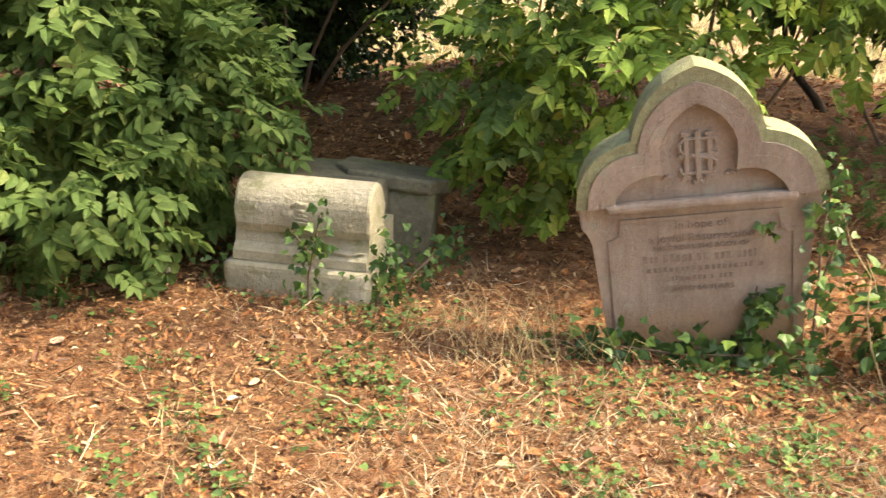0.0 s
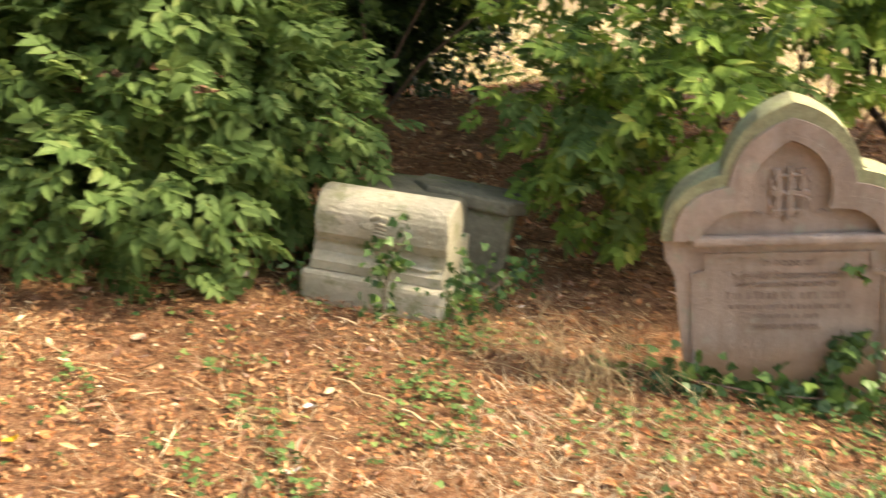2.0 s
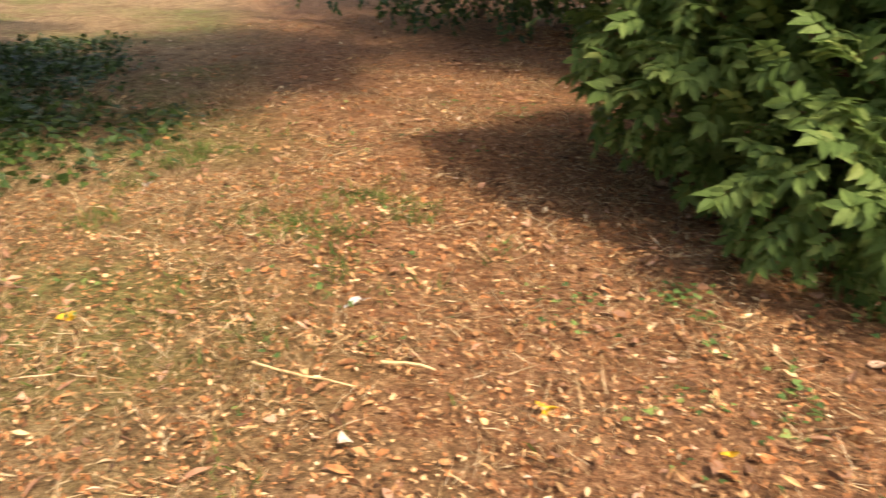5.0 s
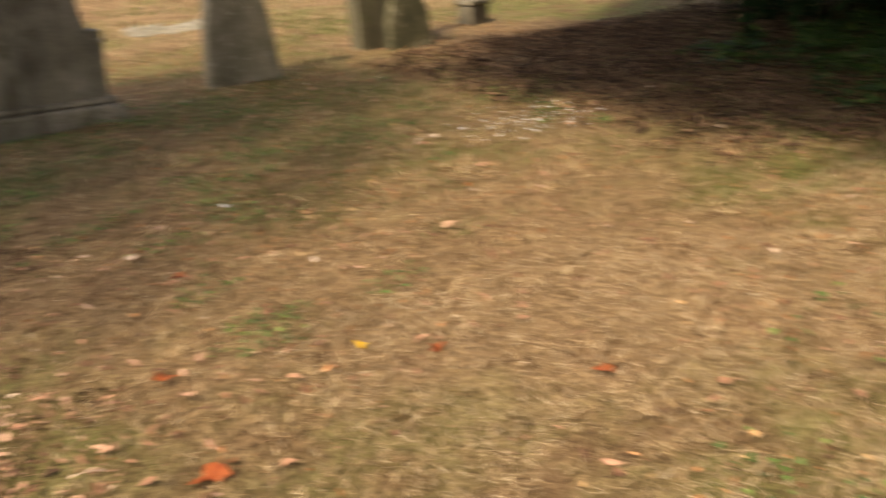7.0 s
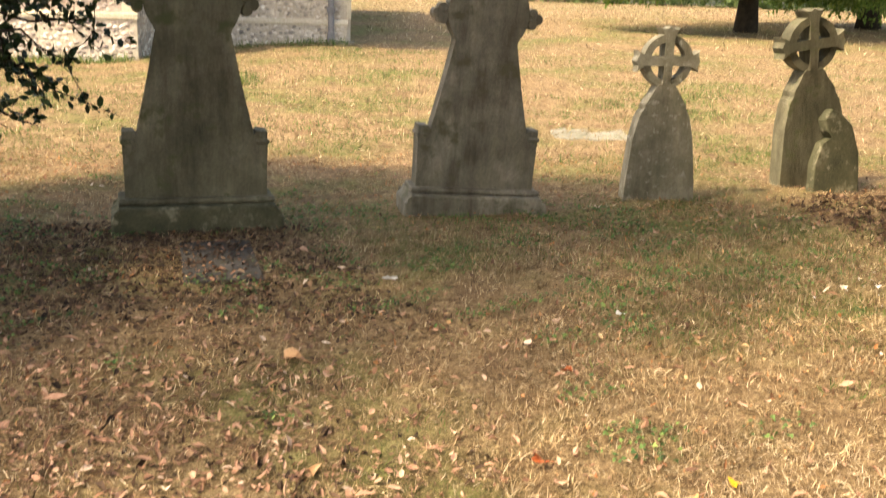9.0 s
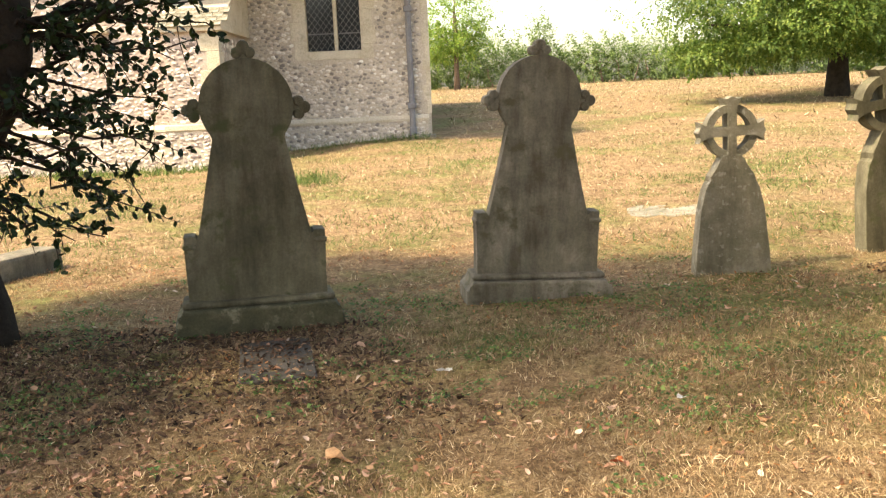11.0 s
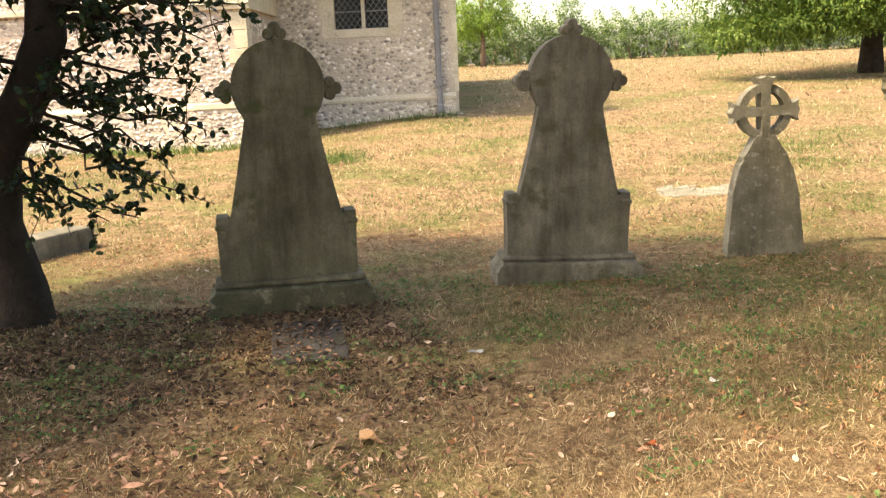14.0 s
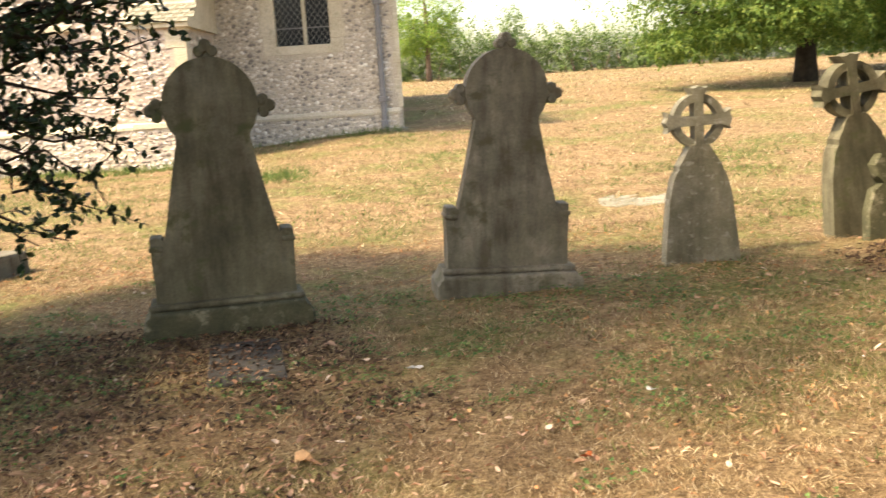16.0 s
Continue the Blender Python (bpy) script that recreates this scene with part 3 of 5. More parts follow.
# ---- fallen coped tomb ----
def coped_tomb():
    th = thing("coped_tomb", pose(1.27, -3.06, 0, 0, 0, 193), "pale limestone coped tomb end with rounded top, half sunk", "tomb")
    part("plinth", roughened(box(-0.32, 0.27, -0.14, 0.30, -0.1, 0.125, 0.03, segments=3), 0.016, 6), PALE_STONE, th)
    prof = [(-0.115, 0.13), (-0.115, 0.165), (-0.085, 0.195), (-0.075, 0.25), (0.28, 0.25), (0.28, 0.13)]
    bm = bmesh.new()
    a = [bm.verts.new((-0.285, y, z)) for y, z in prof]
    b = [bm.verts.new((0.255, y, z)) for y, z in prof]
    bm.faces.new(a), bm.faces.new(b[::-1])
    for i in range(len(a)):
        bm.faces.new((a[i], b[i], b[(i + 1) % len(a)], a[(i + 1) % len(a)]))
    part("step", roughened(bm, 0.003, 8), PALE_STONE, th)
    prof = [(-0.10, 0.25), (-0.115, 0.28)] + [(-0.005 - 0.112 * math.cos(t), 0.345 + 0.108 * math.sin(t)) for t in np.linspace(0, math.pi, 16)] + [(0.107, 0.31), (0.09, 0.25)]
    bm = bmesh.new()
    a = [bm.verts.new((-0.275, y, z)) for y, z in prof]
    b = [bm.verts.new((0.265, y, z)) for y, z in prof]
    f1, f2 = bm.faces.new(a), bm.faces.new(b[::-1])
    for i in range(len(a)):
        bm.faces.new((a[i], b[i], b[(i + 1) % len(a)], a[(i + 1) % len(a)]))
    bmesh.ops.bevel(bm, geom=list({*f1.edges, *f2.edges}), offset=0.012, segments=2, profile=0.5, affect="EDGES")
    part("bolster", roughened(bm, 0.003, 9), PALE_STONE, th, "rounded top with worn carving")
    # a clasped hand in low relief, its cuff, and worn leaves beside it
    bm = bmesh.new()
    for k in range(4):
        z = 0.345 - 0.015 * k
        tube([Vector((-0.045, -0.112, z)), Vector((0.0, -0.124, z - 0.002)), Vector((0.05 - 0.006 * k, -0.114, z - 0.008))], [0.009, 0.0095, 0.005], 7, bm)
    tube([Vector((-0.05, -0.112, 0.352)), Vector((-0.02, -0.122, 0.373)), Vector((0.02, -0.116, 0.372))], [0.011, 0.011, 0.006], 7, bm)
    tube([Vector((-0.105, -0.100, 0.322)), Vector((-0.075, -0.108, 0.33)), Vector((-0.035, -0.110, 0.335))], [0.016, 0.023, 0.020], 9, bm)
    for x, z, an in ((0.11, 0.335, 0.5), (0.135, 0.315, -0.3), (0.165, 0.33, 1.1), (-0.165, 0.33, 2.2), (-0.19, 0.345, 0.9), (0.19, 0.305, 0.2)):
        d = Vector((math.cos(an), 0, math.sin(an))) * 0.024
        m0 = Vector((x, -0.113, z))
        tube([m0 - d, m0 + Vector((0, -0.006, 0)), m0 + d], [0.003, 0.011, 0.003], 6, bm)
    for v in bm.verts:
        v.co.y = -0.108 + (v.co.y + 0.108) * 0.55
    part("carving", bm, PALE_STONE, th, smooth=True)
    bm = bmesh.new()
    for k in range(5):
        p0, p1 = Vector((-0.02 + 0.04 * k, -0.10, 0.225 - 0.012 * k)), Vector((0.24, -0.095, 0.165 + 0.008 * k))
        tube([p0, p0.lerp(p1, 0.5) + Vector((0, -0.01, 0)), p1], [0.003, 0.006, 0.003], 6, bm)
    part("drapery_carving", bm, PALE_STONE, th)
    part("body", roughened(box(-0.25, 0.22, 0.085, 0.62, -0.05, 0.39, 0.03), 0.01, 4), SLAB_STONE, th, "dark mossy stone behind the rounded top")
    return th


coped_tomb()
slab_thing = thing("broken_slab", pose(1.20, -3.60, 0.235, -6, 5, 200), "dark grey broken stone slab lying on the tomb", "slab")
part("slab", roughened(slab([(-0.24, -0.2), (0.20, -0.22), (0.25, 0.08), (0.17, 0.22), (-0.18, 0.20), (-0.26, 0.05)], 0.0, 0.06, 0.012), 0.006, 6), SLAB_STONE, slab_thing).matrix_local = pose(0, 0, 0.09, 90, 0, 0)
part("footing", roughened(box(-0.21, 0.20, -0.19, 0.19, -0.30, 0.093, 0.02), 0.008, 5), SLAB_STONE, slab_thing)


# ---- cross stones ----
def finial(cx, cz, turn, y0, y1, s=1.0):
    """A three-lobed knob that grows from the wheel's rim."""
    bm = bmesh.new()
    c, k = math.cos(turn), math.sin(turn)

    def at(a, b):
        return cx + (c * a - k * b) * s, cz + (k * a + c * b) * s

    for a, b, rad in ((0.062, 0.0, 0.036), (0.030, 0.036, 0.031), (0.030, -0.036, 0.031)):
        x, z = at(a, b)
        ring = [(x + rad * s * math.cos(t), z + rad * s * math.sin(t)) for t in (2 * math.pi * i / 14 for i in range(14))]
        slab(ring, y0, y1, 0.010 * s, bm)
    slab([at(-0.03, -0.026), at(0.045, -0.018), at(0.045, 0.018), at(-0.03, 0.026)], y0 + 0.01, y1 - 0.01, 0.004, bm)
    return bm


def wheel_stone(m, label, stone, mossy, plinth_h=0.13):
    th = thing("wheel_head_gravestone", m, label, "gravestone", "wheel-head gravestones")
    C, R = 1.285, 0.262
    a0 = math.asin(0.19 / R)
    disc = [(R * math.sin(t), C - R * math.cos(t)) for t in np.linspace(a0, 2 * math.pi - a0, 44)]
    outline = [(0.325, 0.53)] + disc + [(-0.325, 0.53)]
    bm = slab(outline, -0.065, 0.075, 0.010)
    part("shaft", roughened(bm, 0.002, 10), stone, th)
    for cx, cz, turn in ((-R, C - 0.02, math.pi), (R, C - 0.02, 0.0), (0.0, C + R, math.pi / 2)):
        part("finial", finial(cx, cz, turn, -0.055, 0.065), stone, th)
    body = [(0.395, 0.15), (0.395, 0.50), (0.40, 0.51), (0.40, 0.56), (0.335, 0.56), (0.33, 0.535), (-0.33, 0.535), (-0.335, 0.56), (-0.40, 0.56), (-0.40, 0.51), (-0.395, 0.50), (-0.395, 0.15)]
    part("shoulder_block", roughened(slab(body, -0.069, 0.10, 0.006), 0.002, 8), stone, th)
    for sx in (-1, 1):
        part("shoulder_roll", roughened(box(sx * 0.37 - 0.04, sx * 0.37 + 0.04, -0.085, 0.11, 0.485, 0.515, 0.010), 0.0015, 8), stone, th)
    part("moulding", roughened(box(-0.435, 0.435, -0.125, 0.14, plinth_h, plinth_h + 0.035, 0.014), 0.002, 8), stone, th)
    prof = [(-0.475, -0.12), (-0.475, plinth_h * 0.55), (-0.445, plinth_h * 0.72), (-0.43, plinth_h), (0.43, plinth_h), (0.445, plinth_h * 0.72), (0.475, plinth_h * 0.55), (0.475, -0.12)]
    part("plinth", roughened(slab(prof, -0.185, 0.20, 0.016), 0.004, 6), mossy, th, "green-stained plinth")
    return th


# First stone: grimy, with its deeper shade put into the stone colour.
wheel_stone(pose(-0.735, 5.77, 0.0, 0, 0.6, 12) @ Matrix.Scale(1.025, 4), "tall dark grey wheel-head gravestone with trefoil knobs and mossy plinth", SHADED_OLIVE_STONE, DARK_MOSS, 0.15)
wheel_stone(pose(0.985, 6.23, 0.0, 0.5, 2.4, 5), "tall grey-brown wheel-head gravestone, slightly leaning, moulded plinth", GREY_STONE, GREY_STONE)


def ring_cross(m, label, stone, t=0.055):
    th = thing("ring_cross_gravestone", m, label, "gravestone", "ring-cross gravestones")
    C = 0.99
    low = [(0.278, -0.10), (0.262, 0.12), (0.225, 0.45), (0.190, 0.60), (0.176, 0.635), (0.152, 0.652), (0.154, 0.69), (0.128, 0.722), (0.10, 0.765), (0.07, 0.805), (0.06, 0.83)]
    outline = low + [(-x, z) for x, z in low[::-1]]
    part("slab", roughened(slab(outline, -t, t, 0.008), 0.003, 9), stone, th)
    n = 36
    out = [(0.184 * math.cos(2 * math.pi * i / n), C + 0.184 * math.sin(2 * math.pi * i / n)) for i in range(n)]
    inn = [(0.132 * math.cos(2 * math.pi * i / n), C + 0.132 * math.sin(2 * math.pi * i / n)) for i in range(n)]
    part("ring", band(out, inn, -t * 0.8, t * 0.8, closed=True), stone, th)
    tip = [(0.027, 0.150), (0.036, 0.178), (0.074, 0.230), (0.036, 0.214), (0.0, 0.238)]
    half = [(0.032, -0.20)] + tip
    up = [(x, C + z) for x, z in half + [(-x, z) for x, z in half[-2::-1]]]
    part("upright", roughened(slab(up, -t, t, 0.006), 0.002, 9), stone, th)
    right = [(z, x) for x, z in [(-x, z) for x, z in tip] + tip[-2::-1]]
    across = [(x, C + z) for x, z in right + [(-x, -z) for x, z in right]]
    part("cross_arm", roughened(slab(across, -t * 0.97, t * 0.97, 0.006), 0.002, 9), stone, th)
    return th


ring_cross(pose(2.42, 6.66, 0.0, 0, -1, 3), "small pale lichened gravestone topped by a pierced ring cross", LIGHT_GREY)
# Darker stone here stands in for the shade on the cross's face.
ring_cross(pose(3.90, 7.22, 0.0, 0, -8.5, 6) @ Matrix.Scale(1.14, 4), "dark leaning gravestone topped by a pierced ring cross", SHADED_OLIVE_STONE, 0.07)
br = thing("broken_gravestone", pose(3.96, 6.98, 0.0, -6, 0, 8), "broken grey stone fragment propped against the leaning gravestone", "stone")
part("fragment", roughened(slab([(0.22, -0.06), (0.20, 0.30), (0.12, 0.52), (0.02, 0.60), (-0.07, 0.64), (-0.13, 0.56), (-0.10, 0.47), (-0.04, 0.42), (-0.14, 0.38), (-0.19, 0.22), (-0.20, -0.06)], -0.05, 0.05, 0.012), 0.006, 8), DARK_MOSS, br)
st = thing("low_tombstone", pose(5.0, 7.6, 0.0, 0, 3, 20) @ Matrix.Scale(0.6, 4), "low worn dark tombstone in dry grass", "stone")
part("block", roughened(box(-0.22, 0.22, -0.14, 0.14, -0.05, 0.30, 0.03), 0.008, 6), GREY_STONE, st)
part("cap", roughened(box(-0.25, 0.25, -0.17, 0.17, 0.30, 0.37, 0.02), 0.006, 6), GREY_STONE, st)
lg = thing("ledger_slab", pose(2.85, 10.1, -0.045, 0, 0, -8), "flat pale ledger stone sunk in dry grass", "slab")
part("slab", roughened(box(-0.42, 0.42, -0.55, 0.55, -0.08, 0.05, 0.015), 0.006, 5), LIGHT_GREY, lg)
fl = thing("flush_slab", pose(-0.52, 4.98, -0.003, 0, 0, 10), "dark slate slab flush with the ground before a gravestone", "slab")
part("slab", roughened(box(-0.19, 0.19, -0.38, 0.38, -0.06, 0.016, 0.006), 0.004, 5), DARK_SLATE, fl)
kb = thing("grave_kerb", pose(-3.35, 7.3, 0.0, 0, 0, -22), "weathered pale grave kerb beyond the holly trunk", "kerb")
part("kerb", roughened(box(-0.16, 0.16, -1.0, 1.0, -0.1, 0.18, 0.03), 0.01, 5), GREY_STONE, kb)


# ---- church ----
def flints(name, x0, x1, z0, z1, y, n, r, holes=(), axis_x=True):
    """Rough flints set proud of a wall face, as one mesh."""
    v = [(-0.5, 0, -0.1), (-0.25, 0, -0.45), (0.3, 0, -0.4), (0.5, 0, 0.05), (0.2, 0, 0.45), (-0.35, 0, 0.4), (-0.15, -0.35, 0.05), (0.2, -0.32, -0.05)]
    f = [(0, 1, 6), (1, 7, 6), (1, 2, 7), (2, 3, 7), (3, 4, 7), (4, 6, 7), (4, 5, 6), (5, 0, 6)]
    cols = int(math.sqrt(n * (x1 - x0) / (z1 - z0) / 1.35))
    rows = max(1, n // cols)
    i, j = np.meshgrid(np.arange(cols), np.arange(rows))
    px = x0 + (i + 0.5 + 0.5 * (j % 2) + r.uniform(-0.28, 0.28, i.shape)) * (x1 - x0) / (cols + 0.5)
    pz = z0 + (j + 0.5 + 0.3 * np.sin(px * 2.3 + j * 0.7) + r.uniform(-0.42, 0.42, i.shape)) * (z1 - z0) / rows
    px, pz = px.ravel(), pz.ravel()
    ok = np.ones(len(px), bool)
    for a, b, c, d in holes:
        ok &= ~((px > a) & (px < b) & (pz > c) & (pz < d))
    px, pz = px[ok], pz[ok]
    m = len(px)
    ang = r.normal(0, 0.4, m)
    c, s = np.cos(ang), np.sin(ang)
    zero, one = np.zeros(m), np.ones(m)
    cell = (x1 - x0) / cols
    turns = np.stack([np.stack([c * r.uniform(0.8, 1.15, m), zero, -s], 1), np.stack([zero, one * 0.45, zero], 1), np.stack([s, zero, c * r.uniform(0.55, 0.8, m)], 1)], 1)
    if not axis_x:
        spin = np.array([[0, -1, 0], [1, 0, 0], [0, 0, 1.0]])
        turns = np.einsum("ij,njk->nik", spin, turns)
        places = np.stack([np.full(m, y), px, pz], 1)
    else:
        places = np.stack([px, np.full(m, y), pz], 1)
    return scattered(name, v, f, turns, cell * r.uniform(0.6, 1.2, m), places)


def church():
    th = thing("church", pose(0, 0, 0), "flint church wall with dressed stone buttress and leaded window", "church")
    r = np.random.default_rng(11)
    LY, RY = 18.5, 20.5
    # long wall with the window opening
    wx0, wx1, wz0, wz1 = -2.13, -0.93, 2.24, 4.3
    bm = box(-9.5, wx0, RY, RY + 0.7, -0.5, 4.5)
    box(wx1, 0.47, RY, RY + 0.7, -0.5, 4.5, 0, bm)
    box(wx0, wx1, RY, RY + 0.7, -0.5, wz0, 0, bm)
    box(wx0, wx1, RY, RY + 0.7, wz1, 4.5, 0, bm)
    wall = part("wall", bm, MORTAR, th)
    side = part("wall", box(-0.23, 0.47, RY + 0.7, 34, -0.5, 4.5), MORTAR, th)
    left = part("wall", box(-16, -4.4, LY, LY + 0.7, -0.5, 4.5), SUNLIT_MORTAR, th)
    back = part("wall", box(-16, -15.3, LY + 0.7, 34, -0.5, 4.5), MORTAR, th)
    tagged(part("flint_facing", flints("flint_facing", -3.4, 0.30, 0.80, 4.6, RY, 1900, r, [(-2.42, -0.66, 2.02, 4.6)]), FLINT, wall), kind="stuff")
    tagged(part("flint_facing", flints("flint_facing", -3.4, 0.36, 0.1, 0.72, RY - 0.07, 320, r), FLINT, wall), kind="stuff")
    tagged(part("flint_facing", flints("flint_facing", -11.5, -4.42, 0.92, 4.2, LY, 2600, r), SUNLIT_FLINT, left), kind="stuff")
    tagged(part("flint_facing", flints("flint_facing", -11.5, -4.42, -0.1, 0.78, LY - 0.07, 720, r), SUNLIT_FLINT, left), kind="stuff")
    part("plinth_wall", box(-3.3, 0.40, RY - 0.07, RY, -0.5, 0.72), MORTAR, wall)
    part("plinth_wall", box(-16, -4.42, LY - 0.07, LY, -0.5, 0.78), MORTAR, left)
    # weathered stone courses on top of the plinths, stone by stone
    for x0, x1, y, z in ((-3.36, 0.42, RY, 0.72), (-12.0, -4.5, LY, 0.78)):
        x = x0
        while x < x1:
            w = min(r.uniform(0.55, 0.95), x1 - x)
            bm = bmesh.new()
            prof = [(-0.10, z), (-0.10, z + 0.05), (0.0, z + 0.13), (0.02, z + 0.13), (0.02, z)]
            a = [bm.verts.new((x + 0.004, y + yy, zz)) for yy, zz in prof]
            b = [bm.verts.new((x + w - 0.004, y + yy, zz)) for yy, zz in prof]
            bm.faces.new(a), bm.faces.new(b[::-1])
            for i in range(5):
                bm.faces.new((a[i], b[i], b[(i + 1) % 5], a[(i + 1) % 5]))
            part("plinth_stone", bm, DRESSED, wall if y == RY else left)
            x += w
    # buttress: flint core, quoins, sloping weathered top
    bt = part("buttress", box(-4.42, -3.40, 17.75, RY, -0.5, 2.62), SUNLIT_MORTAR, th)
    # Front takes the sunlit flint copy, the right side the plain one.
    tagged(part("flint_facing", flints("flint_facing", -4.40, -3.72, 0.95, 2.5, 17.75, 130, r), SUNLIT_FLINT, bt), kind="stuff")
    tagged(part("flint_facing", flints("flint_facing", 17.95, 20.4, 0.1, 2.5, -3.40, 420, r, axis_x=False), FLINT, bt), kind="stuff")
    tagged(part("flint_facing", flints("flint_facing", -4.45, -3.40, -0.1, 0.80, 17.69, 110, r), SUNLIT_FLINT, bt), kind="stuff")
    part("plinth_wall", box(-4.46, -3.36, 17.69, 17.75, -0.5, 0.80), MORTAR, bt)
    z, k = 0.82, 0
    while z < 2.6:
        h = min(r.uniform(0.24, 0.34), 2.62 - z)
        lx, ly = ((0.36, 0.24) if k % 2 else (0.22, 0.40))
        part("quoin", roughened(box(-3.40 - lx, -3.385, 17.735, 17.735 + ly, z + 0.004, z + h - 0.004, 0.008), 0.002, 4), DRESSED, bt)
        z, k = z + h, k + 1
    part("plinth_stone", box(-4.5, -3.33, 17.66, 17.80, 0.80, 0.92, 0.02), DRESSED, bt)
    bm = bmesh.new()
    prof = [(17.66, 2.60), (17.66, 2.68), (18.0, 2.92), (20.48, 3.9), (20.48, 2.60)]
    a = [bm.verts.new((-4.50, yy, zz)) for yy, zz in prof]
    b = [bm.verts.new((-3.30, yy, zz)) for yy, zz in prof]
    bm.faces.new(a), bm.faces.new(b[::-1])
    for i in range(5):
        bm.faces.new((a[i], b[i], b[(i + 1) % 5], a[(i + 1) % 5]))
    part("coping", roughened(bm, 0.004, 3), DRESSED, bt)
    for row in range(4):
        for c in range(6):
            yy, zz = 17.72 + row * 0.13, 2.73 + row * 0.085
            tl = part("coping_tile", box(-0.095, 0.095, -0.11, 0.11, 0, 0.02, 0.004), LIGHT_GREY, bt)
            tl.matrix_local = pose(-4.40 + c * 0.2 + 0.1 * (row % 2), yy, zz, 30, 0, 0)
    part("sill_course", box(-12, -5.6, LY - 0.12, LY + 0.05, 2.68, 2.80, 0.02), DRESSED, left)
    # corner quoins
    z, k = 0.86, 0
    while z < 4.6:
        h = r.uniform(0.24, 0.34)
        l = 0.16 if k % 2 else 0.10
        part("quoin", roughened(box(0.485 - l, 0.485, RY - 0.012, RY + 0.3, z + 0.004, z + h - 0.004, 0.008), 0.002, 4), DRESSED, wall)
        z, k = z + h, k + 1
    # window: stone surround, mullion, leaded lights
    win = part("window", box(-1.53, -1.45, RY + 0.06, RY + 0.30, 2.24, 4.3, 0.015), DRESSED, th, "dressed stone mullion of a leaded window")
    for x0, x1 in ((-2.38, -2.10), (-0.96, -0.70)):
        z, k = 2.08, 0
        while z < 4.4:
            h = r.uniform(0.28, 0.42)
            d = 0.06 if k % 2 else 0.0
            part("jamb_stone", box(x0 - (d if x0 < -2 else 0), x1 + (d if x0 > -2 else 0), RY - 0.012, RY + 0.30, z + 0.003, z + h - 0.003, 0.01), DRESSED, win)
            z, k = z + h, k + 1
    part("sill", box(-2.11, -0.95, RY - 0.02, RY + 0.32, 2.08, 2.265, 0.012), DRESSED, win)
    for x0, x1 in ((-2.10, -1.53), (-1.45, -0.96)):
        pane = part("pane", box(x0, x1, RY + 0.20, RY + 0.21, 2.26, 4.3), GLASS, win)
        bm = bmesh.new()
        w = x1 - x0
        for sgn in (1, -1):
            k = -14
            while k < 30:
                zb = 2.26 + k * 0.16
                pts = []
                for x in np.linspace(x0, x1, 2):
                    pts.append((x, zb + sgn * (x - (x0 if sgn > 0 else x1)) * 1.3))
                (xa, za), (xb, zb2) = pts
                lo, hi = 2.265, 4.28
                if max(za, zb2) > lo and min(za, zb2) < hi:
                    t0, t1 = 0.0, 1.0
                    dz = zb2 - za
                    ts = sorted(((lo - za) / dz, (hi - za) / dz))
                    t0, t1 = max(0, ts[0]), min(1, ts[1])
                    if t1 > t0:
                        tube([Vector((xa + (xb - xa) * t, RY + 0.195, za + dz * t)) for t in (t0, t1)], [0.006, 0.006], 4, bm)
                k += 1
        part("lead_lattice", bm, CAME, pane)
        part("bar", box(x0, x1, RY + 0.185, RY + 0.2, 2.62, 2.645), LEAD, pane)
    # rainwater pipe
    pipe = part("drainpipe", tube([Vector((0.06, RY - 0.10, 0.46)), Vector((0.06, RY - 0.10, 4.6))], [0.065, 0.065], 12), LEAD, th, "grey cast-iron rainwater pipe")
    for z in (0.98, 3.0):
        part("collar", box(-0.03, 0.15, RY - 0.17, RY - 0.02, z, z + 0.12, 0.015), LEAD, pipe)
    part("shoe", box(-0.015, 0.135, RY - 0.19, RY - 0.04, 0.42, 0.60, 0.02), LEAD, pipe)
    part("gully", box(0.0, 0.55, RY - 0.45, RY - 0.02, 0.28, 0.42, 0.02), LIGHT_GREY, th)
    part("roof", slab([(-16.3, 4.5), (0.5, 4.5), (0.5, 4.6), (-16.3, 4.6)], 18.1, 34.4), TILE, th)
    return th


church()


# ---- trees and bushes ----
def stems(name, base, tips, radius, material, parent, r, wob=0.06, n=6):
    for tip in tips:
        pts = crooked(base, tip, n, wob, r)
        part(name, tube(pts, [radius * (1 - 0.85 * i / n) for i in range(n + 1)], 7), material, parent, smooth=True)


def bush(name, label, lobes, n, size, material, template, base, tips, seed, radius=0.03, inner=0.7, keep=None, young=None, lump=0.16):
    r = np.random.default_rng(seed)
    th = thing(name, pose(*base), label, "bush")
    inv = -Vector(base)
    stems("stem", (0, 0, -0.05), [Vector(t) + inv for t in tips], radius, TWIG, th, r)
    me = leafy("crown", template, lobes, n, size, r, inner, lump, keep=keep)
    me.transform(Matrix.Translation(inv))
    tagged(part("crown", me, material, th), kind="stuff")
    # young counts the brighter leaves that stand for sunlit ones
    if young:
        me = leafy("sunlit_growth", template, lobes, young, size, r, 0.93, lump, keep=keep)
        me.transform(Matrix.Translation(inv))
        tagged(part("sunlit_growth", me, ELDER_BRIGHT, th, "yellow-green leaves with sunlight put into their colour"), kind="stuff")
    return th


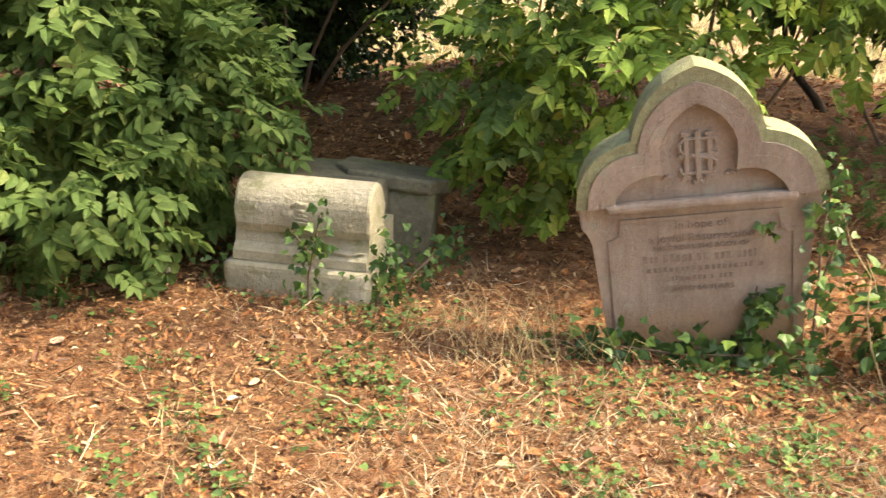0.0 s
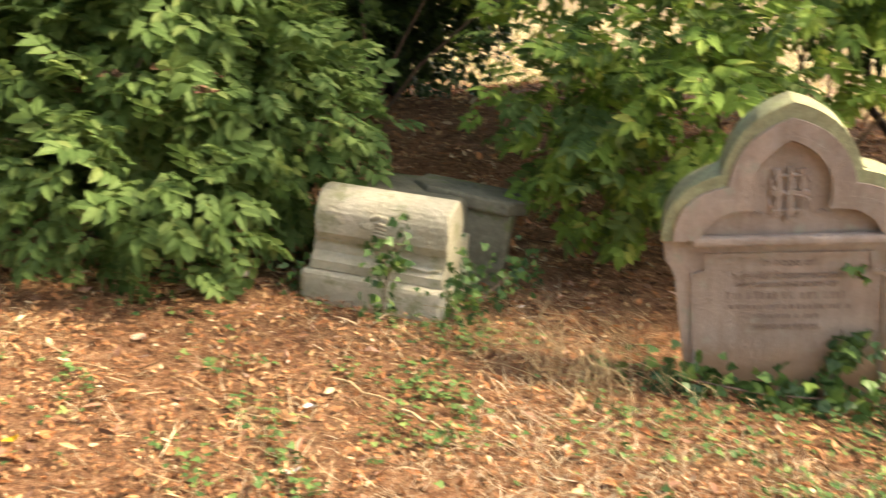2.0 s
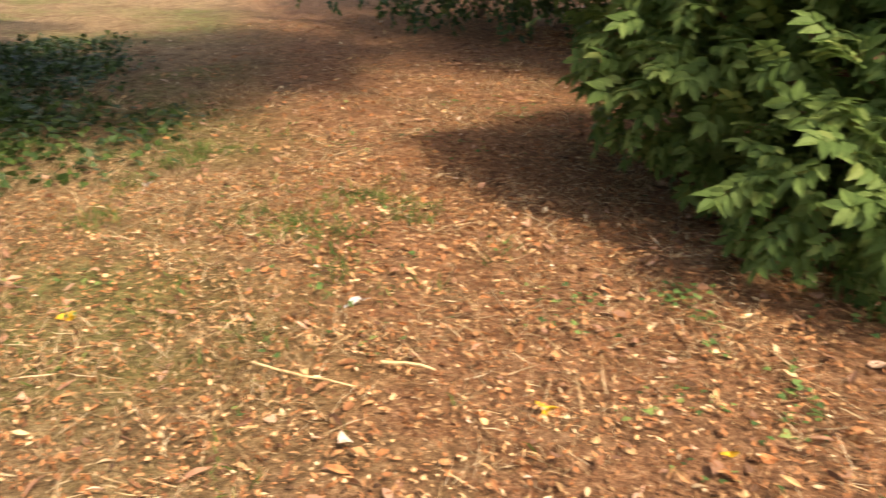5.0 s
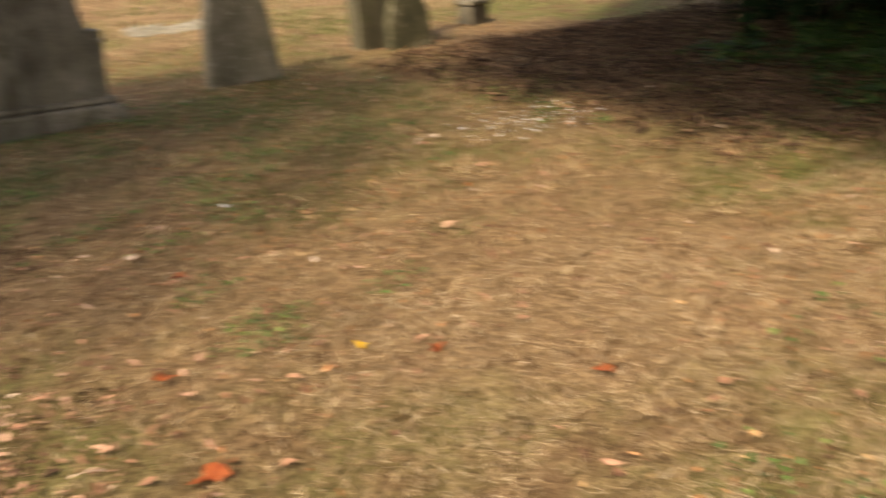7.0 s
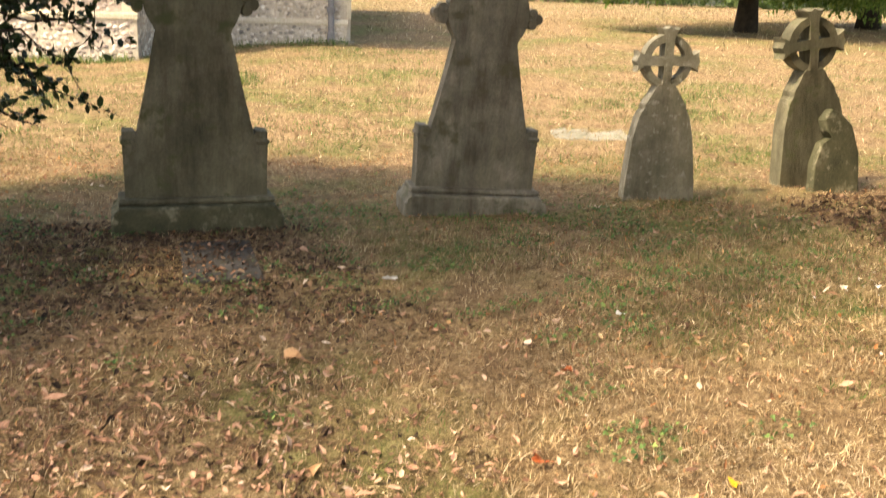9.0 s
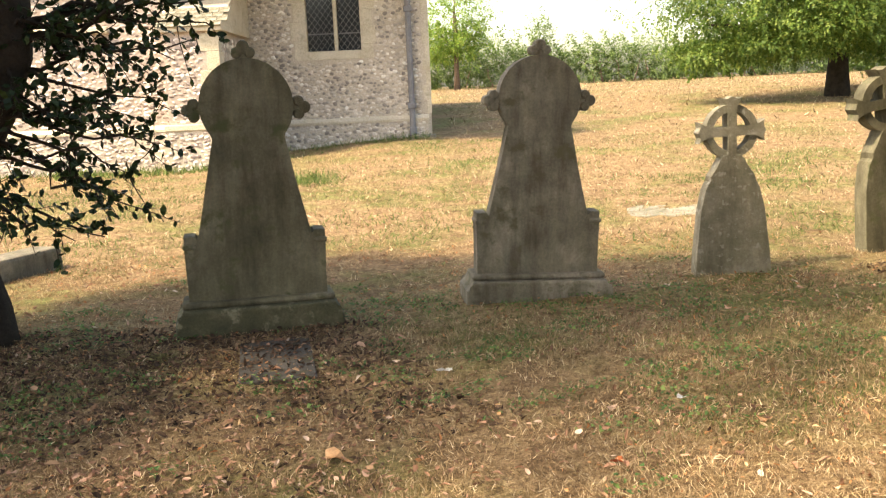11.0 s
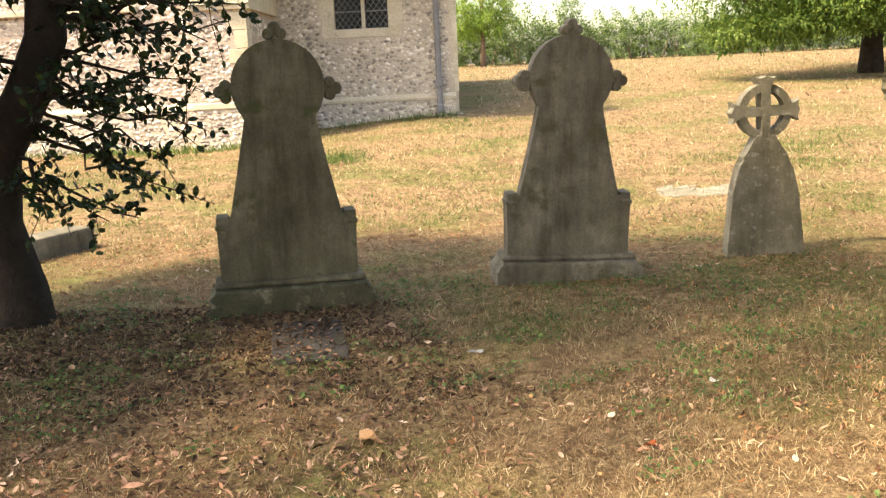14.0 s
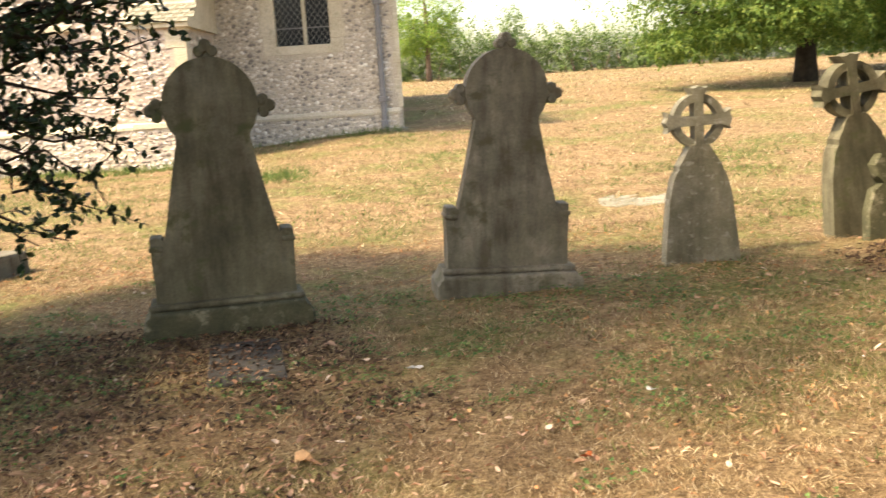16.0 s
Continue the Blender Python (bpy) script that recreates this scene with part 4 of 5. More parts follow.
# elder beside the tomb
elder_lobes = [((2.75, -3.15, 0.75), (0.85, 0.75, 0.70)), ((2.2, -2.62, 0.42), (0.55, 0.42, 0.40)), ((3.6, -2.6, 0.95), (0.45, 0.40, 0.45)), ((2.95, -3.1, 1.35), (0.85, 0.8, 0.65)), ((2.3, -3.1, 1.0), (0.45, 0.55, 0.72)), ((3.2, -3.7, 0.9), (0.9, 0.9, 0.9)), ((1.85, -3.2, 0.62), (0.30, 0.35, 0.40)), ((3.15, -2.55, 0.75), (0.5, 0.45, 0.5)), ((2.7, -3.7, 2.0), (0.8, 0.7, 0.6))]
elder = bush("elder_bush", "large green elder bush with brown berry heads drooping to the ground", elder_lobes, 6200, 0.185, ELDER, COMPOUND, (2.9, -3.4, 0), [(2.1, -2.6, 0.9), (2.4, -3.0, 1.6), (3.3, -2.7, 1.8), (3.6, -3.6, 1.7), (2.6, -2.5, 0.6), (2.0, -3.2, 1.2), (3.0, -2.3, 1.0)], 21, 0.032, 0.6)
r = np.random.default_rng(3)
ip, io = in_lobes(elder_lobes, 900, r, 0.95)
sel = [p for p in ip if p[1] > -3.1 and p[2] > 0.5][:46]
for p in sel:
    bm = bmesh.new()
    for k in range(14):
        d = Vector(r.normal(0, 1, 3))
        d.normalize()
        d.z = abs(d.z) * 0.5
        tube([Vector((0, 0, 0)), d * 0.055], [0.0015, 0.006], 4, bm)
    h = part("berry_head", bm, FLOWER_HEAD, elder)
    h.location = Vector(p) - Vector((2.9, -3.4, 0))

# overhanging elder behind the headstone; last two lobes are unseen, added for shade
over_lobes = [((0.72, -3.95, 0.95), (0.56, 0.42, 0.40)), ((0.92, -4.0, 0.60), (0.28, 0.28, 0.20)), ((0.62, -3.85, 0.50), (0.26, 0.25, 0.22)), ((0.35, -3.95, 0.85), (0.50, 0.40, 0.45)), ((0.3, -4.5, 1.6), (1.4, 0.7, 0.7)), ((1.4, -5.0, 2.55), (1.5, 0.8, 0.6)), ((-0.5, -4.6, 1.5), (0.6, 0.5, 0.4)), ((0.3, -3.9, 2.9), (0.7, 0.5, 0.3)), ((-0.6, -3.6, 2.9), (0.6, 0.4, 0.25))]
bush("elder_bush", "overhanging elder boughs with yellow-green leaves behind the headstone", over_lobes, 1000, 0.175, ELDER, COMPOUND, (-0.1, -4.7, 0), [(0.9, -4.0, 0.9), (0.5, -3.9, 1.2), (1.2, -4.1, 0.8), (-0.4, -4.3, 1.3), (0.2, -4.2, 1.7), (0.7, -3.8, 0.55)], 22, 0.018, 0.45, young=1900)

# dark undergrowth towards the field, with gaps
# Crowns seeded 38 and up hang out of view, added to cast shade.
for k, (c, rad, n, sd) in enumerate([((5.0, -7.4, 1.5), (1.7, 1.1, 1.5), 5200, 31), ((2.6, -9.0, 2.5), (2.0, 1.0, 1.55), 1000, 32), ((0.2, -8.9, 2.2), (1.6, 0.9, 1.2), 750, 33), ((-1.6, -8.2, 2.0), (1.5, 0.8, 1.15), 650, 34), ((7.5, -6.8, 1.6), (2.4, 1.6, 1.7), 2600, 35), ((10.5, -4.5, 1.5), (2.2, 2.4, 1.7), 2400, 36), ((-0.9, -6.3, 1.35), (0.9, 0.6, 0.55), 700, 37), ((3.4, -6.2, 3.0), (3.4, 1.6, 0.9), 3600, 38), ((6.6, -4.8, 3.0), (2.2, 1.8, 0.9), 2200, 39), ((-1.8, -6.6, 2.7), (2.3, 1.5, 1.1), 2600, 40), ((-1.3, -5.6, 2.8), (1.2, 0.8, 0.6), 1500, 42)]):
    lobes = [(c, rad), ((c[0] - 0.7 * rad[0], c[1], c[2] - 0.2 * rad[2]), tuple(0.6 * v for v in rad)), ((c[0] + 0.7 * rad[0], c[1] + 0.2, c[2] - 0.1 * rad[2]), tuple(0.6 * v for v in rad))]
    bush("edge_and_shade_shrub", "dark shrub with bare stems at the field's edge; high ones are added unseen shade", lobes, int(1.4 * n), 0.17, DARK_LEAF, CLUMP, (c[0], c[1], 0), [(c[0] + dx * rad[0], c[1] + 0.1 * dx, c[2] + 0.3) for dx in (-0.8, -0.4, 0.1, 0.5, 0.9)], sd, 0.016, 0.3)
# leaning trunk at the field's edge
lt = thing("leaning_trunk", pose(-0.55, -7.2, 0), "dark leaning tree trunk with low limbs", "tree")
r = np.random.default_rng(9)
stems("limb", (0, 0, -0.1), [(-0.7, -0.2, 1.5), (0.9, 0.1, 1.6), (-1.5, 0.1, 0.8)], 0.045, BARK, lt, r, 0.07)
# nettles and ivy bank beside the headstone
bush("nettle_clump", "dark green nettles and bramble beside the headstone", [((-0.98, -3.42, 0.20), (0.30, 0.30, 0.24)), ((-1.45, -3.6, 0.20), (0.45, 0.36, 0.26))], 1700, 0.065, IVY, SINGLE, (-1.1, -3.35, 0), [(-0.9, -3.2, 0.45), (-1.3, -3.4, 0.45), (-1.1, -3.3, 0.5)], 41, 0.006, 0.2)


def tree(name, label, base, trunk, lobes, n, size, material, seed, radius, limbs, bark=BARK, template=CLUMP, inner=0.45):
    r = np.random.default_rng(seed)
    th = thing(name, pose(*base), label, "tree")
    inv = -Vector(base)
    part("trunk", roughened(tube(trunk, [radius * (1.25 if i == 0 else 1 - 0.45 * i / len(trunk)) for i in range(len(trunk))], 12), 0.02, 4), bark, th, smooth=True)
    top = Vector(trunk[-1])
    for t in limbs:
        pts = crooked(top if t[2] > base[2] + top.z else Vector(trunk[-2]), Vector(t) + inv, 5, 0.15, r)
        part("limb", tube(pts, [radius * 0.5 * (1 - 0.8 * i / 5) for i in range(6)], 7), bark, th, smooth=True)
    me = leafy("crown", template, lobes, n, size, r, inner, 0.2, 0.4)
    me.transform(Matrix.Translation(inv))
    tagged(part("crown", me, material, th), kind="stuff")
    return th


# dark yew; high boughs unseen, added to shade the hollow behind the tomb
tree("yew_tree", "dark yew with unseen boughs added to shade the leaf-strewn hollow", (4.3, -7.6, 0.3), [(0, 0, -0.5), (0.0, 0, 0.5), (-0.1, 0, 1.4), (-0.3, 0.1, 2.6)], [((3.6, -7.0, 3.1), (2.4, 1.7, 0.9)), ((1.0, -7.0, 3.4), (2.2, 1.5, 0.6)), ((5.0, -7.6, 1.1), (1.0, 0.8, 1.2)), ((6.0, -6.0, 2.9), (1.8, 1.5, 0.8))], 17000, 0.30, YEW, 59, 0.24, [(1.2, -7.0, 3.3), (5.6, -6.4, 2.9), (3.4, -6.6, 3.4)])

# holly beside the first wheel-head stone; crown lobes out of view, placed for shade
hol = tree("holly_tree", "dark holly tree with a bent trunk and spiny glossy leaves", (-2.27, 5.6, 0), [(-0.02, 0, -0.15), (-0.02, 0, 0.2), (-0.10, 0.0, 0.6), (-0.06, 0, 1.0), (0.16, 0.0, 1.35), (0.30, 0.0, 1.65), (0.33, 0.05, 2.1), (0.25, 0.1, 3.2)], [((-2.8, 5.7, 2.9), (1.2, 1.2, 0.8)), ((-3.5, 4.7, 1.8), (1.1, 1.1, 0.7)), ((-3.5, 3.5, 2.0), (0.8, 0.8, 0.6))], 9500, 0.20, HOLLY, 51, 0.15, [(-3.4, 4.6, 1.9), (-2.0, 5.7, 3.3), (-2.6, 6.4, 3.3)])
r = np.random.default_rng(52)
hv = [(0, 0, 0), (0.22, 0.20, 0.05), (0.42, 0.24, 0.0), (0.64, 0.26, 0.05), (0.82, 0.14, 0.0), (1, 0, -0.05), (0.82, -0.14, 0.0), (0.64, -0.26, 0.05), (0.42, -0.24, 0.0), (0.22, -0.20, 0.05)]
hf = [(0, 1, 9), (1, 2, 9), (2, 8, 9), (2, 3, 8), (3, 7, 8), (3, 4, 7), (4, 6, 7), (4, 5, 6)]
boughs = [((0.30, 0, 1.7), (1.30, -0.2, 1.95)), ((0.25, 0, 1.6), (1.15, 0.1, 1.70)), ((0.15, 0, 1.35), (0.95, -0.15, 1.15)), ((0.1, 0, 1.2), (0.80, 0.1, 0.75)), ((0.0, 0, 1.0), (0.55, -0.2, 0.62)), ((0.3, 0, 1.8), (0.9, 0.2, 2.0)), ((0.1, 0, 1.25), (0.75, 0.15, 1.45)), ((0.0, 0, 0.95), (0.30, -0.3, 0.72)), ((0.05, 0, 1.1), (-0.5, -0.3, 0.9)), ((0.2, 0, 1.5), (-0.3, -0.4, 1.5)), ((0.25, 0, 1.6), (0.45, -0.4, 1.35)), ((0.3, 0, 1.75), (1.05, 0.0, 1.9)), ((0.3, 0, 1.8), (1.2, 0.15, 2.05)), ((0.2, 0, 1.45), (0.85, -0.2, 1.3)), ((0.1, 0, 1.25), (0.6, 0.0, 1.0)), ((0.05, 0, 1.1), (0.7, -0.1, 0.9)), ((0.0, 0, 0.95), (0.62, 0.05, 0.6)), ((0.3, 0, 1.8), (0.6, -0.2, 1.8)), ((0.0, 0, 0.9), (-0.3, -0.3, 0.6)), ((0.3, 0, 1.8), (1.25, 0.0, 1.78)), ((0.3, 0, 1.8), (1.22, 0.15, 1.92)), ((0.3, 0, 1.75), (1.10, -0.1, 1.58)), ((0.25, 0, 1.6), (0.98, 0.0, 1.38)), ((0.2, 0, 1.4), (0.92, 0.05, 1.12)), ((0.3, 0, 1.8), (0.85, 0.1, 1.66)), ((0.15, 0, 1.3), (0.84, -0.1, 0.96))]
lp, ld = [], []
sprays = bmesh.new()
for a, b in boughs:
    b = (b[0] * 1.12 if b[0] > 0.4 else b[0], b[1], b[2])
    pts = crooked(a, b, 6, 0.05, r)
    part("bough", tube(pts, [0.016 * (1 - 0.8 * i / 6) for i in range(7)], 6), BARK, hol, smooth=True)
    for k in range(9):
        t = r.uniform(0.15, 1.0)
        p = Vector(a).lerp(Vector(b), t)
        d = (Vector(b) - Vector(a)).normalized() * 0.6 + Vector(r.normal(0, 0.6, 3)) + Vector((0, 0, -0.15))
        d.normalize()
        ln = r.uniform(0.10, 0.34)
        tp = crooked(p, p + d * ln, 3, 0.01, r)
        tube(tp, [0.004, 0.003, 0.0025, 0.002], 4, sprays)
        for q in range(8):
            u = (q + r.uniform(0.2, 1.0)) / 8
            lp.append(p + d * ln * u)
            ld.append(d * 0.5 + Vector(r.normal(0, 0.7, 3)))
tagged(part("sprays", sprays, BARK, hol), kind="stuff")
lp, ld = np.array(lp), np.array(ld)
tagged(part("low_foliage", scattered("low_foliage", hv, hf, frames_from(ld, r.normal(0, 1, (len(lp), 3)) + (0, 0, 0.6)), r.uniform(0.045, 0.075, len(lp)), lp), HOLLY, hol), kind="stuff")

# Most of this crown is out of view; its lobes are placed for shade.
yew = tree("yew_tree", "dense dark yew, its crown out of view and shaped to shade the ground", (8.0, 3.4, 0), [(0, 0, -0.1), (0.0, 0, 1.0), (-0.1, 0, 2.2), (-0.3, 0, 3.2)], [((8.0, 3.2, 3.4), (3.3, 3.0, 2.4)), ((5.6, 2.3, 3.6), (1.9, 1.7, 0.8)), ((3.5, 1.2, 3.7), (1.5, 1.3, 0.6)), ((2.9, 3.2, 4.2), (1.7, 1.2, 0.5)), ((5.0, 3.5, 4.0), (1.6, 1.3, 0.7)), ((5.6, 4.4, 3.2), (1.6, 1.3, 1.0)), ((6.5, 0.8, 3.4), (1.8, 1.3, 1.1)), ((7.6, 3.2, 1.7), (2.4, 2.4, 0.9)), ((8.6, 3.4, 0.9), (1.5, 2.4, 1.1)), ((8.0, 5.6, 1.1), (1.8, 1.0, 1.2))], 16000, 0.36, YEW, 53, 0.35, [(5, 3, 3.6), (9.5, 2.5, 4.2), (7, 5, 4), (2.2, 1.9, 3.7), (6.5, 1.0, 3.5)])

r = np.random.default_rng(58)
# Clumps added overhead, unseen, only to shade the turf and gravestones.
me = leafy("unseen_shade_boughs", CLUMP, [((-3.0, 4.4, 4.4), (1.4, 1.0, 0.5)), ((-1.8, 5.0, 4.4), (1.4, 0.9, 0.5)), ((2.9, 4.6, 4.0), (1.8, 1.3, 0.6)), ((2.6, 4.3, 3.0), (1.0, 0.9, 0.5)), ((2.7, 3.1, 2.9), (1.0, 1.0, 0.5)), ((2.9, 1.4, 3.0), (1.0, 1.1, 0.5)), ((4.0, 3.0, 3.0), (1.3, 1.3, 0.6)), ((4.2, 1.0, 3.0), (1.2, 1.2, 0.6)), ((4.4, -0.8, 3.2), (1.2, 1.1, 0.5)), ((5.4, 4.9, 3.6), (2.0, 1.5, 0.7)), ((5.6, -2.4, 3.8), (2.0, 1.3, 0.6)), ((7.2, 6.2, 3.2), (2.0, 1.4, 0.9)), ((5.6, 5.6, 2.2), (1.6, 1.2, 0.5)), ((5.2, 3.8, 2.1), (1.3, 1.2, 0.45)), ((5.6, 1.8, 2.1), (1.3, 1.2, 0.45)), ((6.0, 0.0, 2.2), (1.3, 1.0, 0.45))], 13000, 0.34, r, 0.2)
me.transform(Matrix.Translation((-8.0, -3.4, 0)))
tagged(part("unseen_shade_boughs", me, YEW, yew), kind="stuff")

# A sparse unseen set, added to dapple the foreground with soft shade.
me = leafy("unseen_dapple_boughs", CLUMP, [((-4.3, 2.3, 4.2), (1.6, 1.2, 0.5)), ((-2.8, 2.8, 4.3), (1.5, 1.1, 0.4)), ((-1.6, 3.5, 4.3), (1.4, 1.0, 0.4)), ((-0.4, 4.6, 4.3), (1.2, 0.8, 0.4))], 470, 0.32, r, 0.2)
me.transform(Matrix.Translation((-8.0, -3.4, 0)))
tagged(part("unseen_dapple_boughs", me, YEW, yew), kind="stuff")

# broad tree with low boughs over the field
tree("lime_tree", "broad tree with low sweeping leafy boughs over dry grass", (12.6, 28.0, 0.7), [(0, 0, -0.3), (0.0, 0, 0.9), (0.05, 0, 2.0), (0.1, 0, 3.5)], [((13.2, 27.6, 6.4), (6.2, 5.5, 4.0)), ((9.6, 27.0, 3.6), (2.6, 2.4, 1.6)), ((8.5, 26.8, 1.95), (1.3, 1.2, 0.50)), ((10.0, 26.2, 2.2), (1.5, 1.2, 0.55)), ((11.8, 26.0, 3.4), (2.4, 2.0, 1.5)), ((16.5, 27.0, 3.6), (3.0, 2.6, 2.0)), ((10.8, 25.6, 2.6), (1.3, 1.2, 0.7))], 30000, 0.19, TREE_LEAF, 54, 0.32, [(8.4, 26.8, 2.8), (10, 27, 4.2), (16, 27, 4), (13, 27, 7), (11.5, 26, 3.6)])
tree("lime_tree", "broad shady tree at the field's edge", (19.5, 33.0, 0.8), [(0, 0, -0.3), (0.0, 0, 1.2), (0.05, 0, 3.5)], [((19.5, 33, 6.0), (6.0, 5.0, 4.2)), ((17.0, 32.0, 3.6), (3.0, 2.5, 1.6))], 16000, 0.36, TREE_LEAF, 55, 0.40, [(17, 32, 4), (21, 33, 5)])
tree("ash_sapling", "slim young tree with light foliage before the hedge", (2.4, 58.0, 1.2), [(0, 0, -0.2), (0.0, 0, 1.2), (0.05, 0, 2.6), (0.0, 0, 4.5)], [((2.3, 58, 5.4), (2.3, 2.1, 2.6)), ((1.2, 57.6, 4.2), (1.4, 1.2, 1.2)), ((3.3, 58, 4.4), (1.4, 1.2, 1.2))], 2900, 0.25, ELDER_BRIGHT, 56, 0.17, [(1.2, 58, 5), (3.4, 58, 5.4), (2.3, 58, 7)], TWIG)
hd = thing("hedge", pose(16, 62, 1.2), "long overgrown green hedge along the field", "hedge")
lobes = []
r = np.random.default_rng(57)
for k in range(46):
    x = -6 + k * 1.15
    lobes.append(((x, 62 + r.uniform(-0.6, 0.6), 1.6 + r.uniform(0.8, 1.2)), (1.3, 1.3, r.uniform(1.3, 1.9))))
lobes.append(((8.2, 62.5, 4.6), (0.9, 0.9, 1.4)))
me = leafy("leaves", CLUMP, lobes, 28000, 0.26, r, 0.5, 0.3)
me.transform(Matrix.Translation((-16, -62, -1.2)))
tagged(part("leaves", me, HEDGE_LEAF, hd), kind="stuff")
for k in range(14):
    x = r.uniform(3, 24)
    part("stem", tube(crooked((x - 16, -0.9, 0), (x - 16 + r.uniform(-0.6, 0.6), -0.8, 1.5), 4, 0.08, r), [0.05, 0.04, 0.035, 0.03, 0.02], 5), TWIG, hd)



# ---- ivy ----
IVY_V = [(0, 0, 0), (0.05, 0.32, 0.02), (0.30, 0.50, 0), (0.48, 0.26, 0.03), (1.0, 0, -0.06), (0.48, -0.26, 0.03), (0.30, -0.50, 0), (0.05, -0.32, 0.02)]
IVY_F = [(0, 3, 1), (1, 3, 2), (0, 4, 3), (0, 5, 4), (0, 7, 5), (7, 6, 5)]


def ivy_vine(label, lines, per, size, seed, spread=0.05):
    r = np.random.default_rng(seed)
    base = Vector(lines[0][0])
    th = thing("ivy_vine", pose(*base), label, "ivy")
    lp = []
    for line in lines:
        pts = [Vector(p) - base for p in line]
        part("stem", tube(pts, [0.005 - 0.003 * i / len(pts) for i in range(len(pts))], 5), TWIG, th)
        for a, b in zip(pts, pts[1:]):
            for k in range(per):
                lp.append(a.lerp(b, r.random()) + Vector(r.normal(0, spread, 3)))
    lp = np.array(lp)
    m = len(lp)
    d = r.normal(0, 0.6, (m, 3)) + (0, 0.2, -0.7)
    up = r.normal(0, 0.45, (m, 3)) + (-0.1, 1.0, 0.35)
    tagged(part("leaves", scattered("leaves", IVY_V, IVY_F, frames_from(d, up), size * r.uniform(0.6, 1.25, m), lp), IVY, th), kind="stuff")
    return th


hs = pose(-0.26, -3.172, 0, 7.5, -9.9, 195.8)


def on_stone(pts, y=-0.03):
    return [tuple(hs @ Vector((x, y, z))) for x, z in pts]


ivy_vine("dark ivy climbing the headstone's edge", [on_stone([(0.34, 0.0), (0.36, 0.25), (0.37, 0.45), (0.40, 0.62), (0.44, 0.66)]), on_stone([(0.36, 0.25), (0.41, 0.40), (0.43, 0.55)])], 22, 0.036, 61, 0.035)
ivy_vine("ivy strand creeping up the headstone's face", [on_stone([(0.10, -0.02), (0.15, 0.12), (0.20, 0.22), (0.25, 0.25)]), on_stone([(0.15, 0.12), (0.17, 0.28)])], 22, 0.045, 62, 0.025)
ivy_vine("small bright ivy sprig on the headstone", [on_stone([(0.21, 0.46), (0.215, 0.51)])], 7, 0.035, 63, 0.012)
ivy_vine("ivy heaped at the headstone's foot", [[(0.16, -2.98, 0.03), (0.0, -3.0, 0.05), (-0.2, -3.06, 0.04), (-0.4, -3.14, 0.05), (-0.62, -3.2, 0.06)]], 60, 0.05, 64, 0.05)
ivy_vine("ivy sprig growing up before the tomb", [[(1.18, -2.88, 0), (1.16, -2.86, 0.14), (1.13, -2.86, 0.27), (1.12, -2.87, 0.37)], [(1.16, -2.86, 0.22), (1.22, -2.86, 0.28)]], 26, 0.036, 65, 0.03)
ivy_vine("ivy tangled round the tomb's side", [[(0.95, -3.0, 0.0), (0.92, -3.02, 0.14), (0.93, -3.1, 0.24)], [(0.92, -3.2, 0.05), (0.88, -3.4, 0.12), (0.9, -3.6, 0.1)], [(1.55, -2.9, 0.02), (1.62, -2.9, 0.1)]], 52, 0.036, 66, 0.05)

# creeping ivy and weeds on the ground
r = np.random.default_rng(70)
p = strewn(26000, -2.0, 6.0, -4.2, 3.0, r, lambda x, y: (0.7 * wave(x, y, 2.3, 0.4) + 0.7 * wave(x, y, 6.1, 1.0) + 0.5 * wave(x, y, 11.0, 0.3) > 0.68) & (y < 1.2 + 0.3 * x))
near = strewn(2200, -1.2, 1.9, -3.1, -2.35, r, lambda x, y: wave(x, y, 5.0, 2.0) > 0.05)
near2 = strewn(12000, -0.7, 2.6, -2.95, -1.3, r, lambda x, y: 0.7 * wave(x, y, 4.6, 1.2) + 0.8 * wave(x, y, 9.0, 0.5) + r.normal(0, 0.35, len(x)) > 0.75)
p = np.vstack([p[::2], near, near2])
m = len(p)
me = scattered("creeping_ivy", IVY_V, IVY_F, frames_from(r.normal(0, 1, (m, 3)) * (1, 1, 0.25), r.normal(0, 0.35, (m, 3)) + (0, 0, 1)), r.uniform(0.012, 0.032, m), p + np.column_stack([np.zeros(m), np.zeros(m), r.uniform(0.01, 0.045, m)]))
tagged(part("creeping_ivy", me, GROUND_IVY), "creeping green ivy and weeds over leaf litter", "ground ivy", kind="stuff")
# Weeds grow here; the dark leaf and dense cover also deepen the yew's shade.
p = strewn(70000, 3.8, 10.0, -0.8, 5.2, r, lambda x, y: r.random(len(x)) < 0.75 * np.clip((x - 4.0 - 0.35 * wave(x, y, 2.6) - 0.25 * np.abs(y - 1.9)) / 1.3, 0, 1) * (wave(x, y, 5.3, 0.2) > -0.5) * smooth(-0.8, 0.9, y + 0.4 * wave(x, y, 1.7)))
m = len(p)
me = scattered("shade_weeds", IVY_V, IVY_F, frames_from(r.normal(0, 1, (m, 3)) * (1, 1, 0.5), r.normal(0, 0.4, (m, 3)) + (0, 0, 1)), r.uniform(0.03, 0.07, m), p + np.column_stack([np.zeros(m), np.zeros(m), r.uniform(0.01, 0.09, m)]))
tagged(part("shade_weeds", me, DARK_LEAF), "dark green weeds in the shade of a yew", "weeds", kind="stuff")

p = strewn(42000, -2.2, 3.6, 2.2, 7.4, r, lambda x, y: 0.7 * wave(x, y, 2.1, 0.9) + 0.8 * wave(x, y, 6.5, 0.2) + 0.45 * (np.abs(y - 5.0) < 1.3) > 0.85)
m = len(p)
